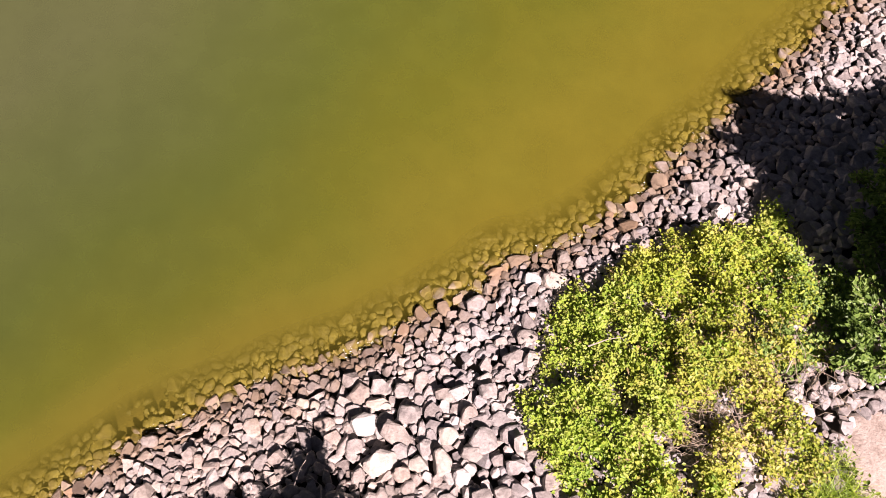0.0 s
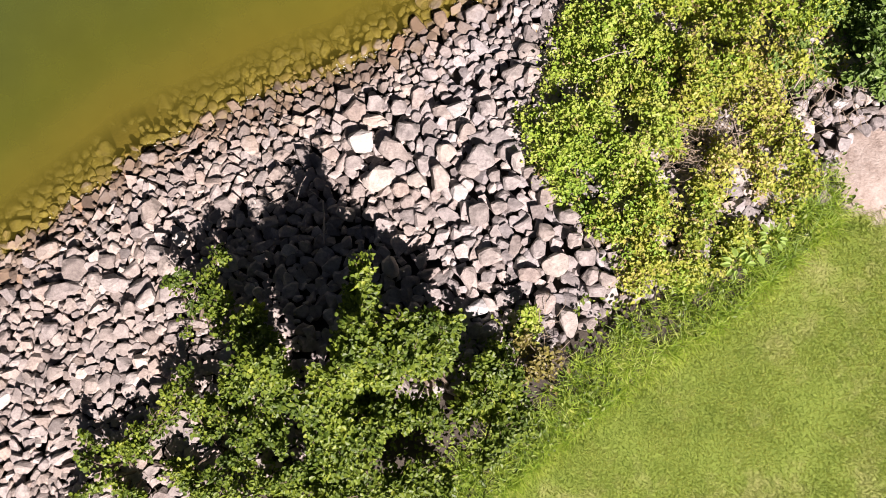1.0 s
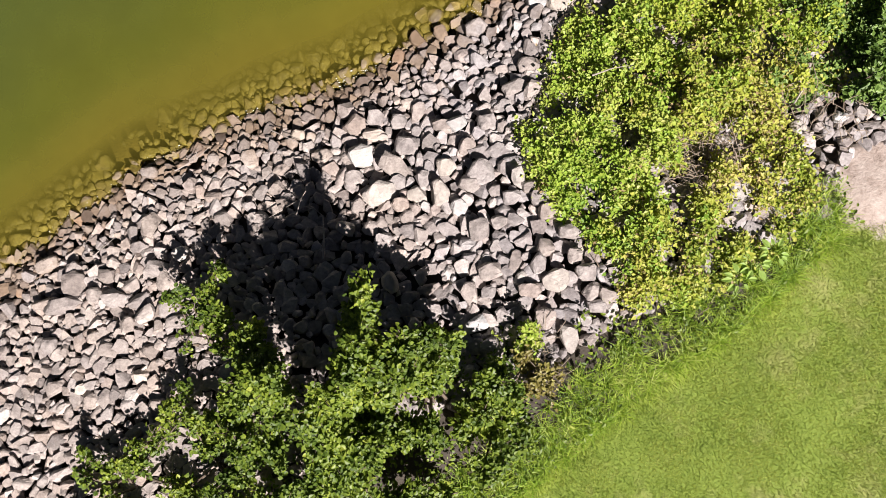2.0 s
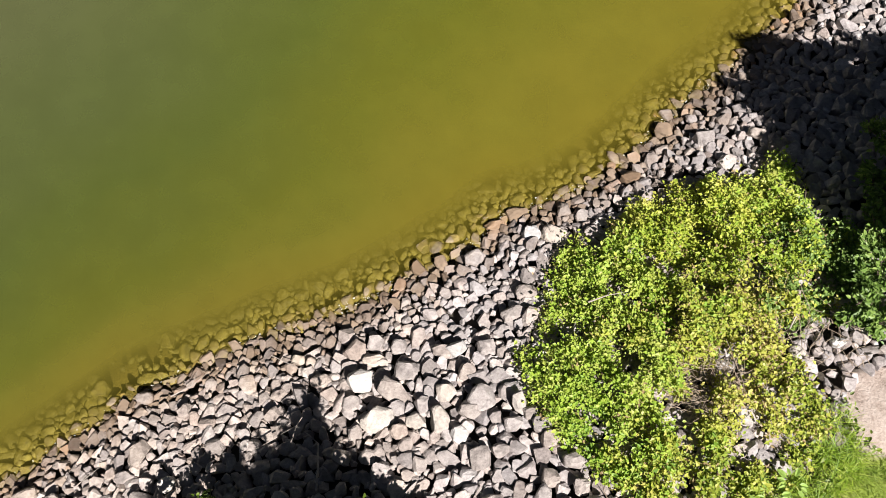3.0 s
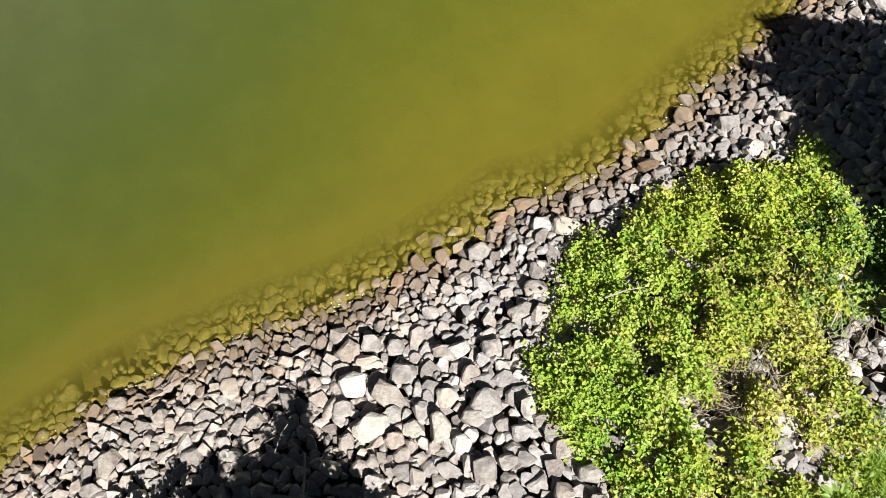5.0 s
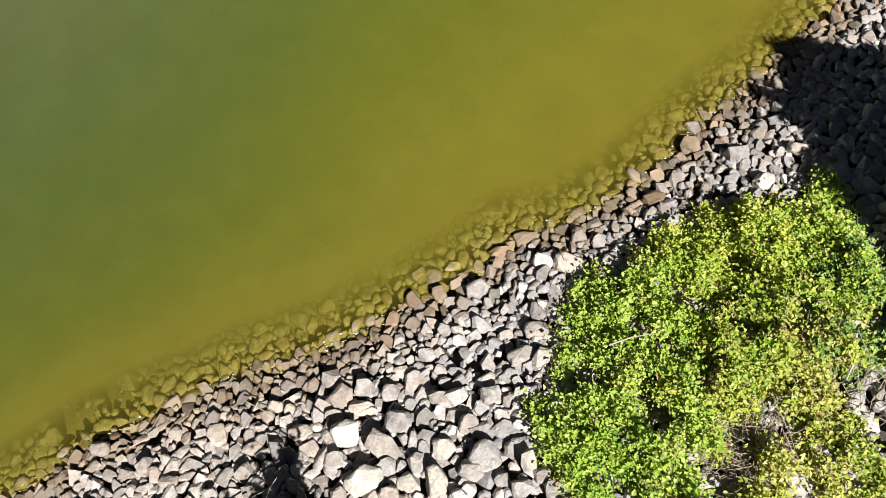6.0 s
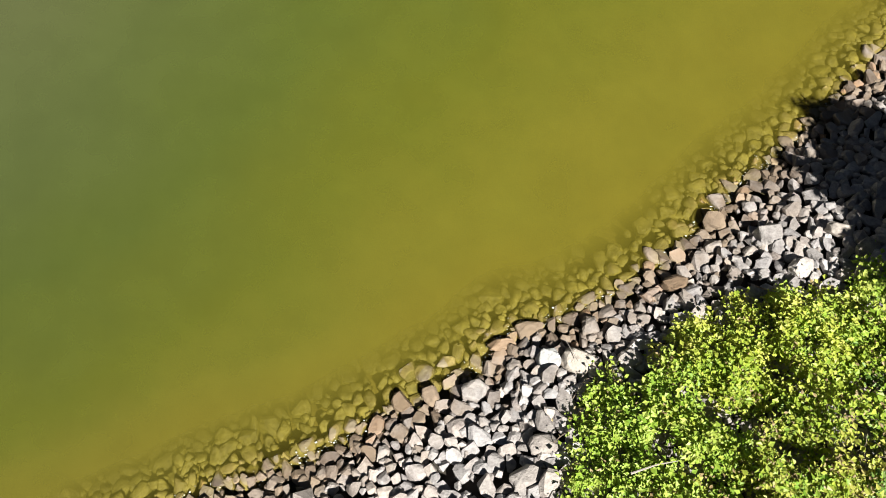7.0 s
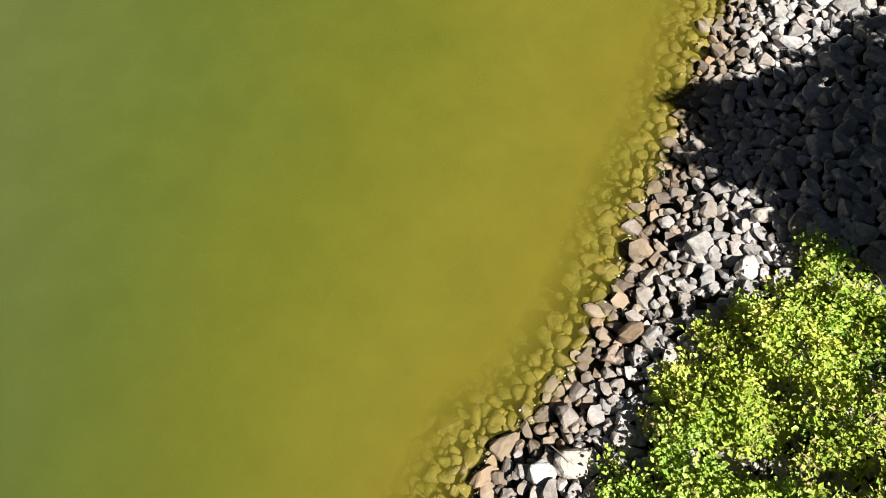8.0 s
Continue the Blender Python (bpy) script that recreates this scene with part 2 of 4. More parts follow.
def leaf_material(name, colours, see_through=0.35, patch=0.9, own=0.55, faded=None):
    """Leaves: a tone for each leaf, drifting from patch to patch over the plant."""
    m, nt, bsdf = material(name)
    rnd = nt.nodes.new("ShaderNodeNewGeometry").outputs["Random Per Island"]
    wide, close = ranged(nt, noise_of(nt, patch, 3), 0.30, 0.70), ranged(nt, noise_of(nt, patch * 8, 2), 0.30, 0.70)
    drift = maths(nt, "ADD", maths(nt, "MULTIPLY", wide, 0.6), maths(nt, "MULTIPLY", close, 0.4))
    fac = maths(nt, "ADD", maths(nt, "MULTIPLY", rnd, own), maths(nt, "MULTIPLY", drift, 1 - own))
    steps = [(i / (len(colours) - 1), c) for i, c in enumerate(colours)]
    col = ramp(nt, fac, *steps)
    col = mixed(nt, 0.6, col, ramp(nt, noise_of(nt, 60, 3), (0.3, (0.7, 0.7, 0.65)), (0.7, (1.15, 1.15, 1.1))), "MULTIPLY")
    if faded:
        col = mixed(nt, ranged(nt, noise_of(nt, 0.9, 6, 0.7), 0.50, 0.66, 0.0, 0.75), col, faded)
    nt.links.new(col, bsdf.inputs["Base Color"])
    bsdf.inputs["Roughness"].default_value = 0.5
    tr, mix = nt.nodes.new("ShaderNodeBsdfTranslucent"), nt.nodes.new("ShaderNodeMixShader")
    nt.links.new(col, tr.inputs["Color"])
    mix.inputs[0].default_value = see_through
    nt.links.new(bsdf.outputs[0], mix.inputs[1])
    nt.links.new(tr.outputs[0], mix.inputs[2])
    nt.links.new(mix.outputs[0], nt.nodes["Material Output"].inputs["Surface"])
    return m


def bark_material(name, a, b):
    m, nt, bsdf = material(name)
    nt.links.new(mixed(nt, noise_of(nt, 25, 5), a, b), bsdf.inputs["Base Color"])
    bsdf.inputs["Roughness"].default_value = 0.9
    bumped(nt, bsdf, noise_of(nt, 60, 4), 0.5, 0.01)
    return m


soil_mat = ground_material()
water_mat = water_material()
olive_leaf = leaf_material("olive_yellow_leaf", ((0.088, 0.147, 0.016), (0.227, 0.323, 0.037), (0.425, 0.469, 0.068), (0.582, 0.538, 0.145), (0.592, 0.469, 0.238)), 0.3, 0.8, 0.34)
lime_leaf = leaf_material("lime_green_leaf", ((0.085, 0.176, 0.019), (0.187, 0.334, 0.034), (0.339, 0.474, 0.057), (0.483, 0.548, 0.118), (0.543, 0.528, 0.179)), 0.3, 0.6, 0.34)
golden_leaf = leaf_material("golden_lime_leaf", ((0.10, 0.175, 0.018), (0.24, 0.36, 0.036), (0.43, 0.51, 0.063), (0.60, 0.60, 0.13), (0.64, 0.56, 0.20)), 0.3, 0.7, 0.34)
deep_leaf = leaf_material("deep_green_leaf", ((0.028, 0.06, 0.009), (0.085, 0.145, 0.016), (0.21, 0.29, 0.03), (0.52, 0.56, 0.085)), 0.3, 1.8, 0.36)
ash_leaf = leaf_material("ash_green_leaf", ((0.05, 0.105, 0.02), (0.17, 0.28, 0.055), (0.37, 0.48, 0.13)), 0.2)
grass_mat = leaf_material("mown_grass", ((0.12, 0.205, 0.027), (0.23, 0.325, 0.044), (0.37, 0.43, 0.075), (0.54, 0.53, 0.2)), 0.3, 2.6, 0.26, (0.34, 0.36, 0.12))
tall_grass_mat = leaf_material("tall_grass", ((0.08, 0.17, 0.016), (0.22, 0.37, 0.032), (0.42, 0.55, 0.065), (0.62, 0.62, 0.25)), 0.35, 1.6)
weed_mat = leaf_material("broad_weed_leaf", ((0.22, 0.36, 0.06), (0.36, 0.50, 0.13)), 0.3)
dry_bush_leaf = leaf_material("dry_bush_leaf", ((0.10, 0.07, 0.025), (0.22, 0.19, 0.05), (0.34, 0.33, 0.07)), 0.2)
dry_leaf = leaf_material("dry_olive_leaf", ((0.16, 0.11, 0.05), (0.34, 0.25, 0.12), (0.48, 0.38, 0.22)), 0.2)
bark_mat = bark_material("grey_brown_bark", (0.09, 0.065, 0.045), (0.23, 0.18, 0.14))
dead_mat = bark_material("weathered_dead_wood", (0.26, 0.22, 0.19), (0.46, 0.41, 0.37))
twig_mat = bark_material("dry_tan_twig", (0.19, 0.145, 0.11), (0.42, 0.34, 0.26))
# One white for the waterline flecks, both real foam and painted sun glints.
foam_glint_mat, foam_glint_nt, foam_glint_bsdf = material("foam")
foam_glint_nt.links.new(mixed(foam_glint_nt, noise_of(foam_glint_nt, 90, 3), (0.5, 0.5, 0.46), (0.88, 0.88, 0.86)), foam_glint_bsdf.inputs["Base Color"])
foam_glint_bsdf.inputs["Roughness"].default_value = 0.4


# ---- mesh helpers ----
def mesh_from(name, verts, faces, mat):
    me = bpy.data.meshes.new(name)
    me.from_pydata([tuple(v) for v in verts], [], faces)
    me.materials.append(mat)
    me.update()
    return me


def quads_mesh(name, verts, faces, mat):
    """A mesh from arrays, all faces with the same number of corners."""
    me = bpy.data.meshes.new(name)
    verts, faces = np.asarray(verts, np.float32), np.asarray(faces, np.int32)
    n, k = faces.shape
    me.vertices.add(len(verts))
    me.vertices.foreach_set("co", verts.ravel())
    me.loops.add(n * k)
    me.loops.foreach_set("vertex_index", faces.ravel())
    me.polygons.add(n)
    me.polygons.foreach_set("loop_start", np.arange(0, n * k, k, dtype=np.int32))
    me.materials.append(mat)
    me.update(calc_edges=True)
    me.validate()
    me.shade_flat()
    return me


def part(name, me, parent, label="", kind=""):
    ob = new(name, me)
    ob.parent = parent
    return tagged(ob, label=label, kind=kind)


def thing(name, at, label, category, group="", kind=""):
    ob = new(name)
    ob.location = at
    ob.empty_display_size = 0.1
    return tagged(ob, label, category, group, kind)


rng = np.random.default_rng(7)


def hull_mesh(name, seed, corners, mat, power=3.2, detail=0, worn=False):
    """A broken stone: the hull of points on a rounded block; detail adds rounded edges and dents."""
    r = np.random.default_rng(seed)
    v = r.normal(size=(corners, 3))
    v /= (np.abs(v) ** power).sum(1)[:, None] ** (1 / power)
    v *= r.uniform(0.86, 1.07, (corners, 1))
    bm = bmesh.new()
    for p in v:
        bm.verts.new(p)
    got = bmesh.ops.convex_hull(bm, input=bm.verts)
    bmesh.ops.delete(bm, geom=list({g for g in got["geom_interior"] + got["geom_unused"] if isinstance(g, bmesh.types.BMVert)}), context="VERTS")
    if detail:
        bmesh.ops.dissolve_limit(bm, angle_limit=radians(16), verts=bm.verts, edges=bm.edges)
        bmesh.ops.bevel(bm, geom=list(bm.edges), offset=0.09, segments=1, affect="EDGES", clamp_overlap=True)
        bmesh.ops.triangulate(bm, faces=bm.faces)
        bmesh.ops.subdivide_edges(bm, edges=[e for e in bm.edges if e.calc_length() > 0.45], cuts=1)
        bmesh.ops.triangulate(bm, faces=bm.faces)
        off = Vector((seed * 1.7, 0, 0))
        for q in bm.verts:
            q.co *= 1 + 0.10 * noise.noise(q.co * 1.6 + off) + 0.045 * noise.noise(q.co * 5 + off)
            q.co.z = min(q.co.z, 0.7 + 0.2 * q.co.x * math.sin(seed) + 0.06 * noise.noise(q.co * 3 + off))
    elif worn:
        off, lid = Vector((seed * 2.3, 1, 0)), r.uniform(0.42, 0.75)
        bmesh.ops.subdivide_edges(bm, edges=bm.edges, cuts=1, use_grid_fill=True)
        bmesh.ops.smooth_vert(bm, verts=bm.verts, factor=0.35, use_axis_x=True, use_axis_y=True, use_axis_z=True)
        for q in bm.verts:
            q.co *= 1.13 + 0.28 * noise.noise(q.co * 1.5 + off) + 0.13 * noise.noise(q.co * 4.3 + off)
            q.co.z = min(q.co.z, lid + 0.12 * q.co.x * math.sin(seed))
    me = bpy.data.meshes.new(name)
    bm.to_mesh(me)
    bm.free()
    me.materials.append(mat)
    return me


def tube(points, radii, sides=5):
    """Vertices and faces of a tapered, bent round bar."""
    pts = [Vector(p) for p in points]
    vs, fs = [], []
    for i, p in enumerate(pts):
        way = (pts[min(i + 1, len(pts) - 1)] - pts[max(i - 1, 0)]).normalized()
        a = way.orthogonal().normalized()
        b = way.cross(a)
        for k in range(sides):
            t = 2 * math.pi * k / sides
            vs.append(p + (a * math.cos(t) + b * math.sin(t)) * radii[i])
    for i in range(len(pts) - 1):
        for k in range(sides):
            fs.append((i * sides + k, i * sides + (k + 1) % sides, (i + 1) * sides + (k + 1) % sides, (i + 1) * sides + k))
    fs.append(tuple(range(sides))[::-1])
    fs.append(tuple((len(pts) - 1) * sides + k for k in range(sides)))
    return vs, fs


def tubes_mesh(name, bars, mat):
    vs, fs = [], []
    for points, radii, sides in bars:
        v, f = tube(points, radii, sides)
        fs += [tuple(i + len(vs) for i in q) for q in f]
        vs += v
    return mesh_from(name, vs, fs, mat)


def leaves_mesh(name, base, way, up, length, broad, mat, droop=0.12, plain=False):
    """Many small leaves, each two folded halves with a pointed tip."""
    base, way, up = np.asarray(base), np.asarray(way), np.asarray(up)
    n = len(base)
    way = way / np.linalg.norm(way, axis=1)[:, None]
    side = np.cross(way, up)
    side /= np.linalg.norm(side, axis=1)[:, None] + 1e-9
    nor = np.cross(side, way)
    L = np.asarray(length).reshape(n, 1)
    B = np.broadcast_to(np.asarray(broad, float).reshape(-1, 1), (n, 1))
    def at(s, a, h):
        return base + way * (L * a) + side * (L * B * s) + nor * (L * h)
    if plain:
        v = np.stack([at(0, 0, 0), at(-0.5, 0.42, 0.12), at(0, 1.0, -droop), at(0.5, 0.42, 0.12)], 1).reshape(-1, 3)
        i = np.arange(n)[:, None] * 4
        return quads_mesh(name, v, np.concatenate([i + [0, 2, 1], i + [0, 3, 2]], 0), mat)
    v = np.stack([at(0, 0, 0), at(-0.46, 0.28, 0.10), at(-0.40, 0.66, 0.06), at(0, 1.0, -droop), at(0.40, 0.66, 0.06), at(0.46, 0.28, 0.10)], 1).reshape(-1, 3)
    i = np.arange(n)[:, None] * 6
    f = np.concatenate([i + [0, 3, 2, 1], i + [0, 5, 4, 3]], 0)
    return quads_mesh(name, v, f, mat)


def inside(pts, poly):
    x, y = pts[:, 0], pts[:, 1]
    res = np.zeros(len(pts), bool)
    for (x1, y1), (x2, y2) in zip(poly, np.roll(poly, -1, 0)):
        hit = ((y1 > y) != (y2 > y)) & (x < (x2 - x1) * (y - y1) / (y2 - y1 + 1e-12) + x1)
        res ^= hit
    return res


# ---- ground ----
def build_ground():
    xs = np.concatenate([[-300, -180, -100, -60, -40, -28, -20], np.arange(-16, 16.01, 0.25), [20, 28, 40, 60, 100, 180, 300]])
    ys = np.concatenate([[-300, -180, -100, -60, -40, -28, -20], np.arange(-14, 14.01, 0.25), [20, 28, 40, 60, 100, 180, 300]])
    gx, gy = np.meshgrid(xs, ys)
    pts = np.stack([gx.ravel(), gy.ravel()], 1)
    d = inland(pts)
    turf = np.clip((edge_y(pts[:, 0]) - pts[:, 1]) / 0.6 + 1.0, 0, 1)
    z = terrain(pts, d) - 0.16 * np.interp(d, [-2.4, -1.4, 4.8, 6.0], [0, 1, 1, 0]) * (1 - turf)
    z = z + (1 - turf) * np.array([0.05 * noise.noise(Vector((p[0] * 0.9, p[1] * 0.9, 0))) for p in pts])
    nx, ny = len(xs), len(ys)
    j, i = np.meshgrid(np.arange(ny - 1), np.arange(nx - 1), indexing="ij")
    a = (j * nx + i).ravel()
    me = quads_mesh("ground", np.column_stack([pts, z]), np.stack([a, a + 1, a + nx + 1, a + nx], 1), soil_mat)
    at = me.attributes.new("inland", "FLOAT", "POINT")
    at.data.foreach_set("value", d.astype(np.float32))
    at = me.attributes.new("lawn", "FLOAT", "POINT")
    at.data.foreach_set("value", (edge_y(pts[:, 0]) - pts[:, 1]).astype(np.float32))
    me.shade_smooth()
    return tagged(new("ground", me), "sloping bank of bare soil, lake bed and turf", "ground", kind="structure")


ground = build_ground()


# ---- water: the surface, and sheets of suspended silt below it ----
def lake_mesh(name, z, reach, mat):
    edge = []
    for k in range(len(SHORE)):
        a, b = SHORE[max(k - 1, 0)], SHORE[min(k + 1, len(SHORE) - 1)]
        t = (b - a) / np.linalg.norm(b - a)
        edge.append(SHORE[k] + np.array([t[1], -t[0]]) * reach)
    vs = [(p[0], p[1], z) for p in edge] + [(300, 600, z), (-300, 600, z)]
    bm = bmesh.new()
    bm.faces.new([bm.verts.new(v) for v in vs])
    bmesh.ops.triangulate(bm, faces=bm.faces)
    me = bpy.data.meshes.new(name)
    bm.to_mesh(me)
    bm.free()
    me.materials.append(mat)
    return me


water = tagged(new("water", lake_mesh("water", 0.0, 0.5, water_mat)), "calm murky green lake water, golden in the shallows", "water", kind="structure")


def silt_sheet(deep, mat):
    """A sheet at one depth, with the depth of water under it at each point, so that it thins out towards the bank."""
    xs = np.concatenate([[-300, -120, -50, -26], np.arange(-16, 16.01, 0.4), [26, 50, 120, 300]])
    ys = np.concatenate([[-160, -60, -24], np.arange(-10, 16.01, 0.4), [26, 50, 120, 300]])
    gx, gy = np.meshgrid(xs, ys)
    pts = np.stack([gx.ravel(), gy.ravel()], 1)
    d = inland(pts)
    nx = len(xs)
    j, i = np.meshgrid(np.arange(len(ys) - 1), np.arange(nx - 1), indexing="ij")
    a = (j * nx + i).ravel()
    f = np.stack([a, a + 1, a + nx + 1, a + nx], 1)
    f = f[d[f].min(1) < 0.3]
    used = np.unique(f)
    back = np.zeros(len(pts), int)
    back[used] = np.arange(len(used))
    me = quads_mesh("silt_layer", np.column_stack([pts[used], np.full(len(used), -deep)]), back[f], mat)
    at = me.attributes.new("under", "FLOAT", "POINT")
    at.data.foreach_set("value", (-deep - terrain(pts[used], d[used])).astype(np.float32))
    return me


for deep, cover, reach in ((0.015, 0.80, 0.36), (0.13, 0.74, 0.38), (0.30, 0.97, 0.38)):
    part("silt_layer", silt_sheet(deep, silt_material("suspended_silt", deep, cover, reach)), water, "cloudy suspended silt in the water, greyed for sky reflection where deep", "stuff")


# ---- boulders that stand out in the riprap ----
taken = []


def boulder(x, y, long, wide, tall, turn, mat, label, lift=0.0, seed=None):
    seed = seed if seed is not None else 100 + len(taken)
    ob = new("boulder", hull_mesh("boulder", seed, 30, mat, 3.4, detail=1))
    z = ground_z(x, y)
    ob.matrix_world = pose(x, y, z + tall * 0.32 + lift, random.uniform(-8, 8), random.uniform(-8, 8), turn) @ Matrix.Diagonal((long / 2, wide / 2, tall / 2, 1))
    taken.append((x, y, (long + wide) / 4))
    return tagged(ob, label, "boulder", "boulders in the riprap")


boulder(-1.48, -2.49, 0.44, 0.40, 0.34, -4, white_stone_mat, "bright white squared limestone block on the riprap", 0.04)
boulder(0.12, -2.05, 0.34, 0.28, 0.26, 10, white_stone_mat, "white limestone chunk among grey riprap", 0.03)
boulder(0.45, -2.92, 0.46, 0.44, 0.34, 30, dark_stone_mat, "large grey faceted boulder in the riprap")
boulder(-1.19, -3.13, 0.56, 0.42, 0.34, 28, pale_stone_mat, "large pale flat-topped boulder in the riprap")
boulder(-0.24, -3.22, 0.36, 0.46, 0.32, 5, pale_stone_mat, "cream limestone boulder in the riprap")
boulder(-0.92, -2.71, 0.58, 0.38, 0.32, -28, dark_stone_mat, "wide grey slab of rock in the riprap")
boulder(-1.59, -1.95, 0.36, 0.44, 0.30, -30, dark_stone_mat, "angular grey rock with a slanting face")
boulder(-2.57, -2.02, 0.26, 0.20, 0.22, 0, white_stone_mat, "small white stone near the waterline")
boulder(-4.49, -3.93, 0.30, 0.24, 0.24, 20, white_stone_mat, "small white stone on the grey riprap", 0.03)
boulder(-1.06, -4.56, 0.26, 0.38, 0.34, 5, pale_stone_mat, "upright pale stone in the shade of a sapling", 0.05)
boulder(1.44, -4.63, 0.42, 0.38, 0.30, 15, pale_stone_mat, "pale faceted boulder near the top of the bank")
boulder(0.05, -3.46, 0.26, 0.28, 0.24, 40, white_stone_mat, "white wedge of limestone")
boulder(1.02, -3.05, 0.24, 0.40, 0.32, 12, pale_stone_mat, "pale upright stone beside the shrubs")
boulder(4.20, -3.45, 0.40, 0.32, 0.30, -15, pale_stone_mat, "pale boulder lying in a gap of the shrubs", 0.02)
boulder(0.23, -5.25, 0.42, 0.26, 0.26, 20, white_stone_mat, "white stone at the top of the riprap")
boulder(-1.75, -3.70, 0.34, 0.24, 0.24, -20, pale_stone_mat, "pale stone lying in deep shade")
boulder(5.77, -2.45, 0.22, 0.20, 0.22, 0, white_stone_mat, "white stone beside the bare soil", 0.05)
boulder(5.16, -2.56, 0.22, 0.24, 0.22, 30, pale_stone_mat, "pale stone at the edge of the shrubs", 0.05)
boulder(0.91, -4.60, 0.24, 0.18, 0.20, 60, white_stone_mat, "small white stone high on the bank")
boulder(1.56, -5.49, 0.30, 0.46, 0.22, 10, pale_stone_mat, "pale dusty slab at the top of the bank")
boulder(-0.57, -3.22, 0.38, 0.30, 0.26, -25, pale_stone_mat, "pale angular stone in the riprap")
boulder(-0.11, -2.76, 0.32, 0.34, 0.28, 20, pale_stone_mat, "pale grey stone in the riprap")
boulder(-1.62, -2.85, 0.34, 0.28, 0.26, 5, stone_mat, "grey stone beside the white block")
boulder(-1.28, -2.13, 0.42, 0.24, 0.24, -10, pale_stone_mat, "cream wedge of limestone")
boulder(1.09, -1.49, 0.46, 0.26, 0.28, 20, dark_stone_mat, "long grey rock beside the shrubs")
boulder(1.36, -1.09, 0.42, 0.30, 0.28, 8, dark_stone_mat, "grey layered rock beside the shrubs")
boulder(1.60, 0.07, 0.36, 0.34, 0.34, 10, white_stone_mat, "rounded white boulder just above the waterline", -0.05)
boulder(1.98, 0.01, 0.42, 0.46, 0.34, 30, pale_stone_mat, "pale grey rounded boulder beside the white one", -0.02)
boulder(4.38, 2.13, 0.34, 0.34, 0.30, 0, brown_stone_mat, "round tan boulder at the water's edge", 0.02)
boulder(2.27, 0.56, 0.28, 0.36, 0.30, -15, dark_stone_mat, "grey boulder at the waterline")
boulder(1.41, 0.58, 0.46, 0.32, 0.22, 5, brown_stone_mat, "flat brown rock washed by the water", -0.02)
boulder(0.99, 0.38, 0.40, 0.20, 0.22, 12, brown_stone_mat, "long tan rock at the waterline")
boulder(-0.47, -0.39, 0.32, 0.28, 0.24, -30, brown_stone_mat, "tan angular rock at the waterline", 0.03)
boulder(-0.06, -0.32, 0.26, 0.30, 0.24, 10, brown_stone_mat, "brown stone at the waterline", 0.02)
boulder(0.55, -0.30, 0.40, 0.32, 0.28, 20, dark_stone_mat, "grey boulder near the waterline")
boulder(3.57, 1.14, 0.40, 0.26, 0.24, 5, brown_stone_mat, "brown pitted rock at the waterline", 0.02)
boulder(5.89, 1.66, 0.42, 0.24, 0.26, -12, pale_stone_mat, "pale squared stone at the edge of the shade")
boulder(5.01, 1.74, 0.42, 0.40, 0.30, 30, dark_stone_mat, "grey boulder on the bank")
boulder(5.24, 1.12, 0.46, 0.30, 0.26, 10, stone_mat, "pale grey slab above the shrubs")
boulder(0.91, 1.16, 0.44, 0.38, 0.30, 20, stone_mat, "algae-covered boulder under the water", -0.08)
boulder(-0.93, 0.30, 0.34, 0.40, 0.30, 25, stone_mat, "algae-covered boulder under the shallow water", -0.06)
boulder(-1.25, 0.10, 0.38, 0.32, 0.28, -10, stone_mat, "algae-covered rock under the shallow water", -0.06)

for x, y, size, turn in ((-2.88, -0.33, 0.30, 50), (-2.37, -0.6, 0.34, 5), (-2.65, -0.75, 0.26, 30), (-1.67, -0.11, 0.24, 70), (-1.92, -0.37, 0.26, 15), (-0.36, 0.07, 0.30, 40),
                         (0.38, 1.11, 0.28, 10), (-5.05, -1.46, 0.30, 80), (-6.15, -2.27, 0.30, 25), (2.86, 1.8, 0.28, 60), (3.37, 2.22, 0.30, 35), (3.77, 2.41, 0.26, 0)):
    boulder(x, y, size * 1.15, size, 0.30, turn, stone_mat, "yellow-green algae-covered stone under the shallow water", -0.05)

MID_STONES = ((-0.74, -2.37, 0.42, 0.38, 0), (0.62, -2.07, 0.35, 0.30, 10), (-0.85, -1.92, 0.30, 0.26, 0), (-1.24, -1.80, 0.31, 0.31, 0), (-1.77, -1.64, 0.31, 0.33, 0), (-0.85, -3.35, 0.31, 0.25, 10),
        (0.25, -3.09, 0.36, 0.27, -20), (0.25, -2.47, 0.29, 0.29, 0), (-0.12, -2.07, 0.24, 0.34, 80), (0.35, -3.82, 0.34, 0.39, 0), (1.30, -3.40, 0.34, 0.28, 0), (0.88, -3.35, 0.30, 0.25, 0),
        (1.39, -3.60, 0.33, 0.28, 0), (1.32, -4.15, 0.27, 0.29, 0), (1.69, -3.94, 0.33, 0.26, 0), (1.16, -3.19, 0.26, 0.23, 0), (-2.15, -2.44, 0.34, 0.28, 0), (0.65, -3.73, 0.28, 0.24, 10))
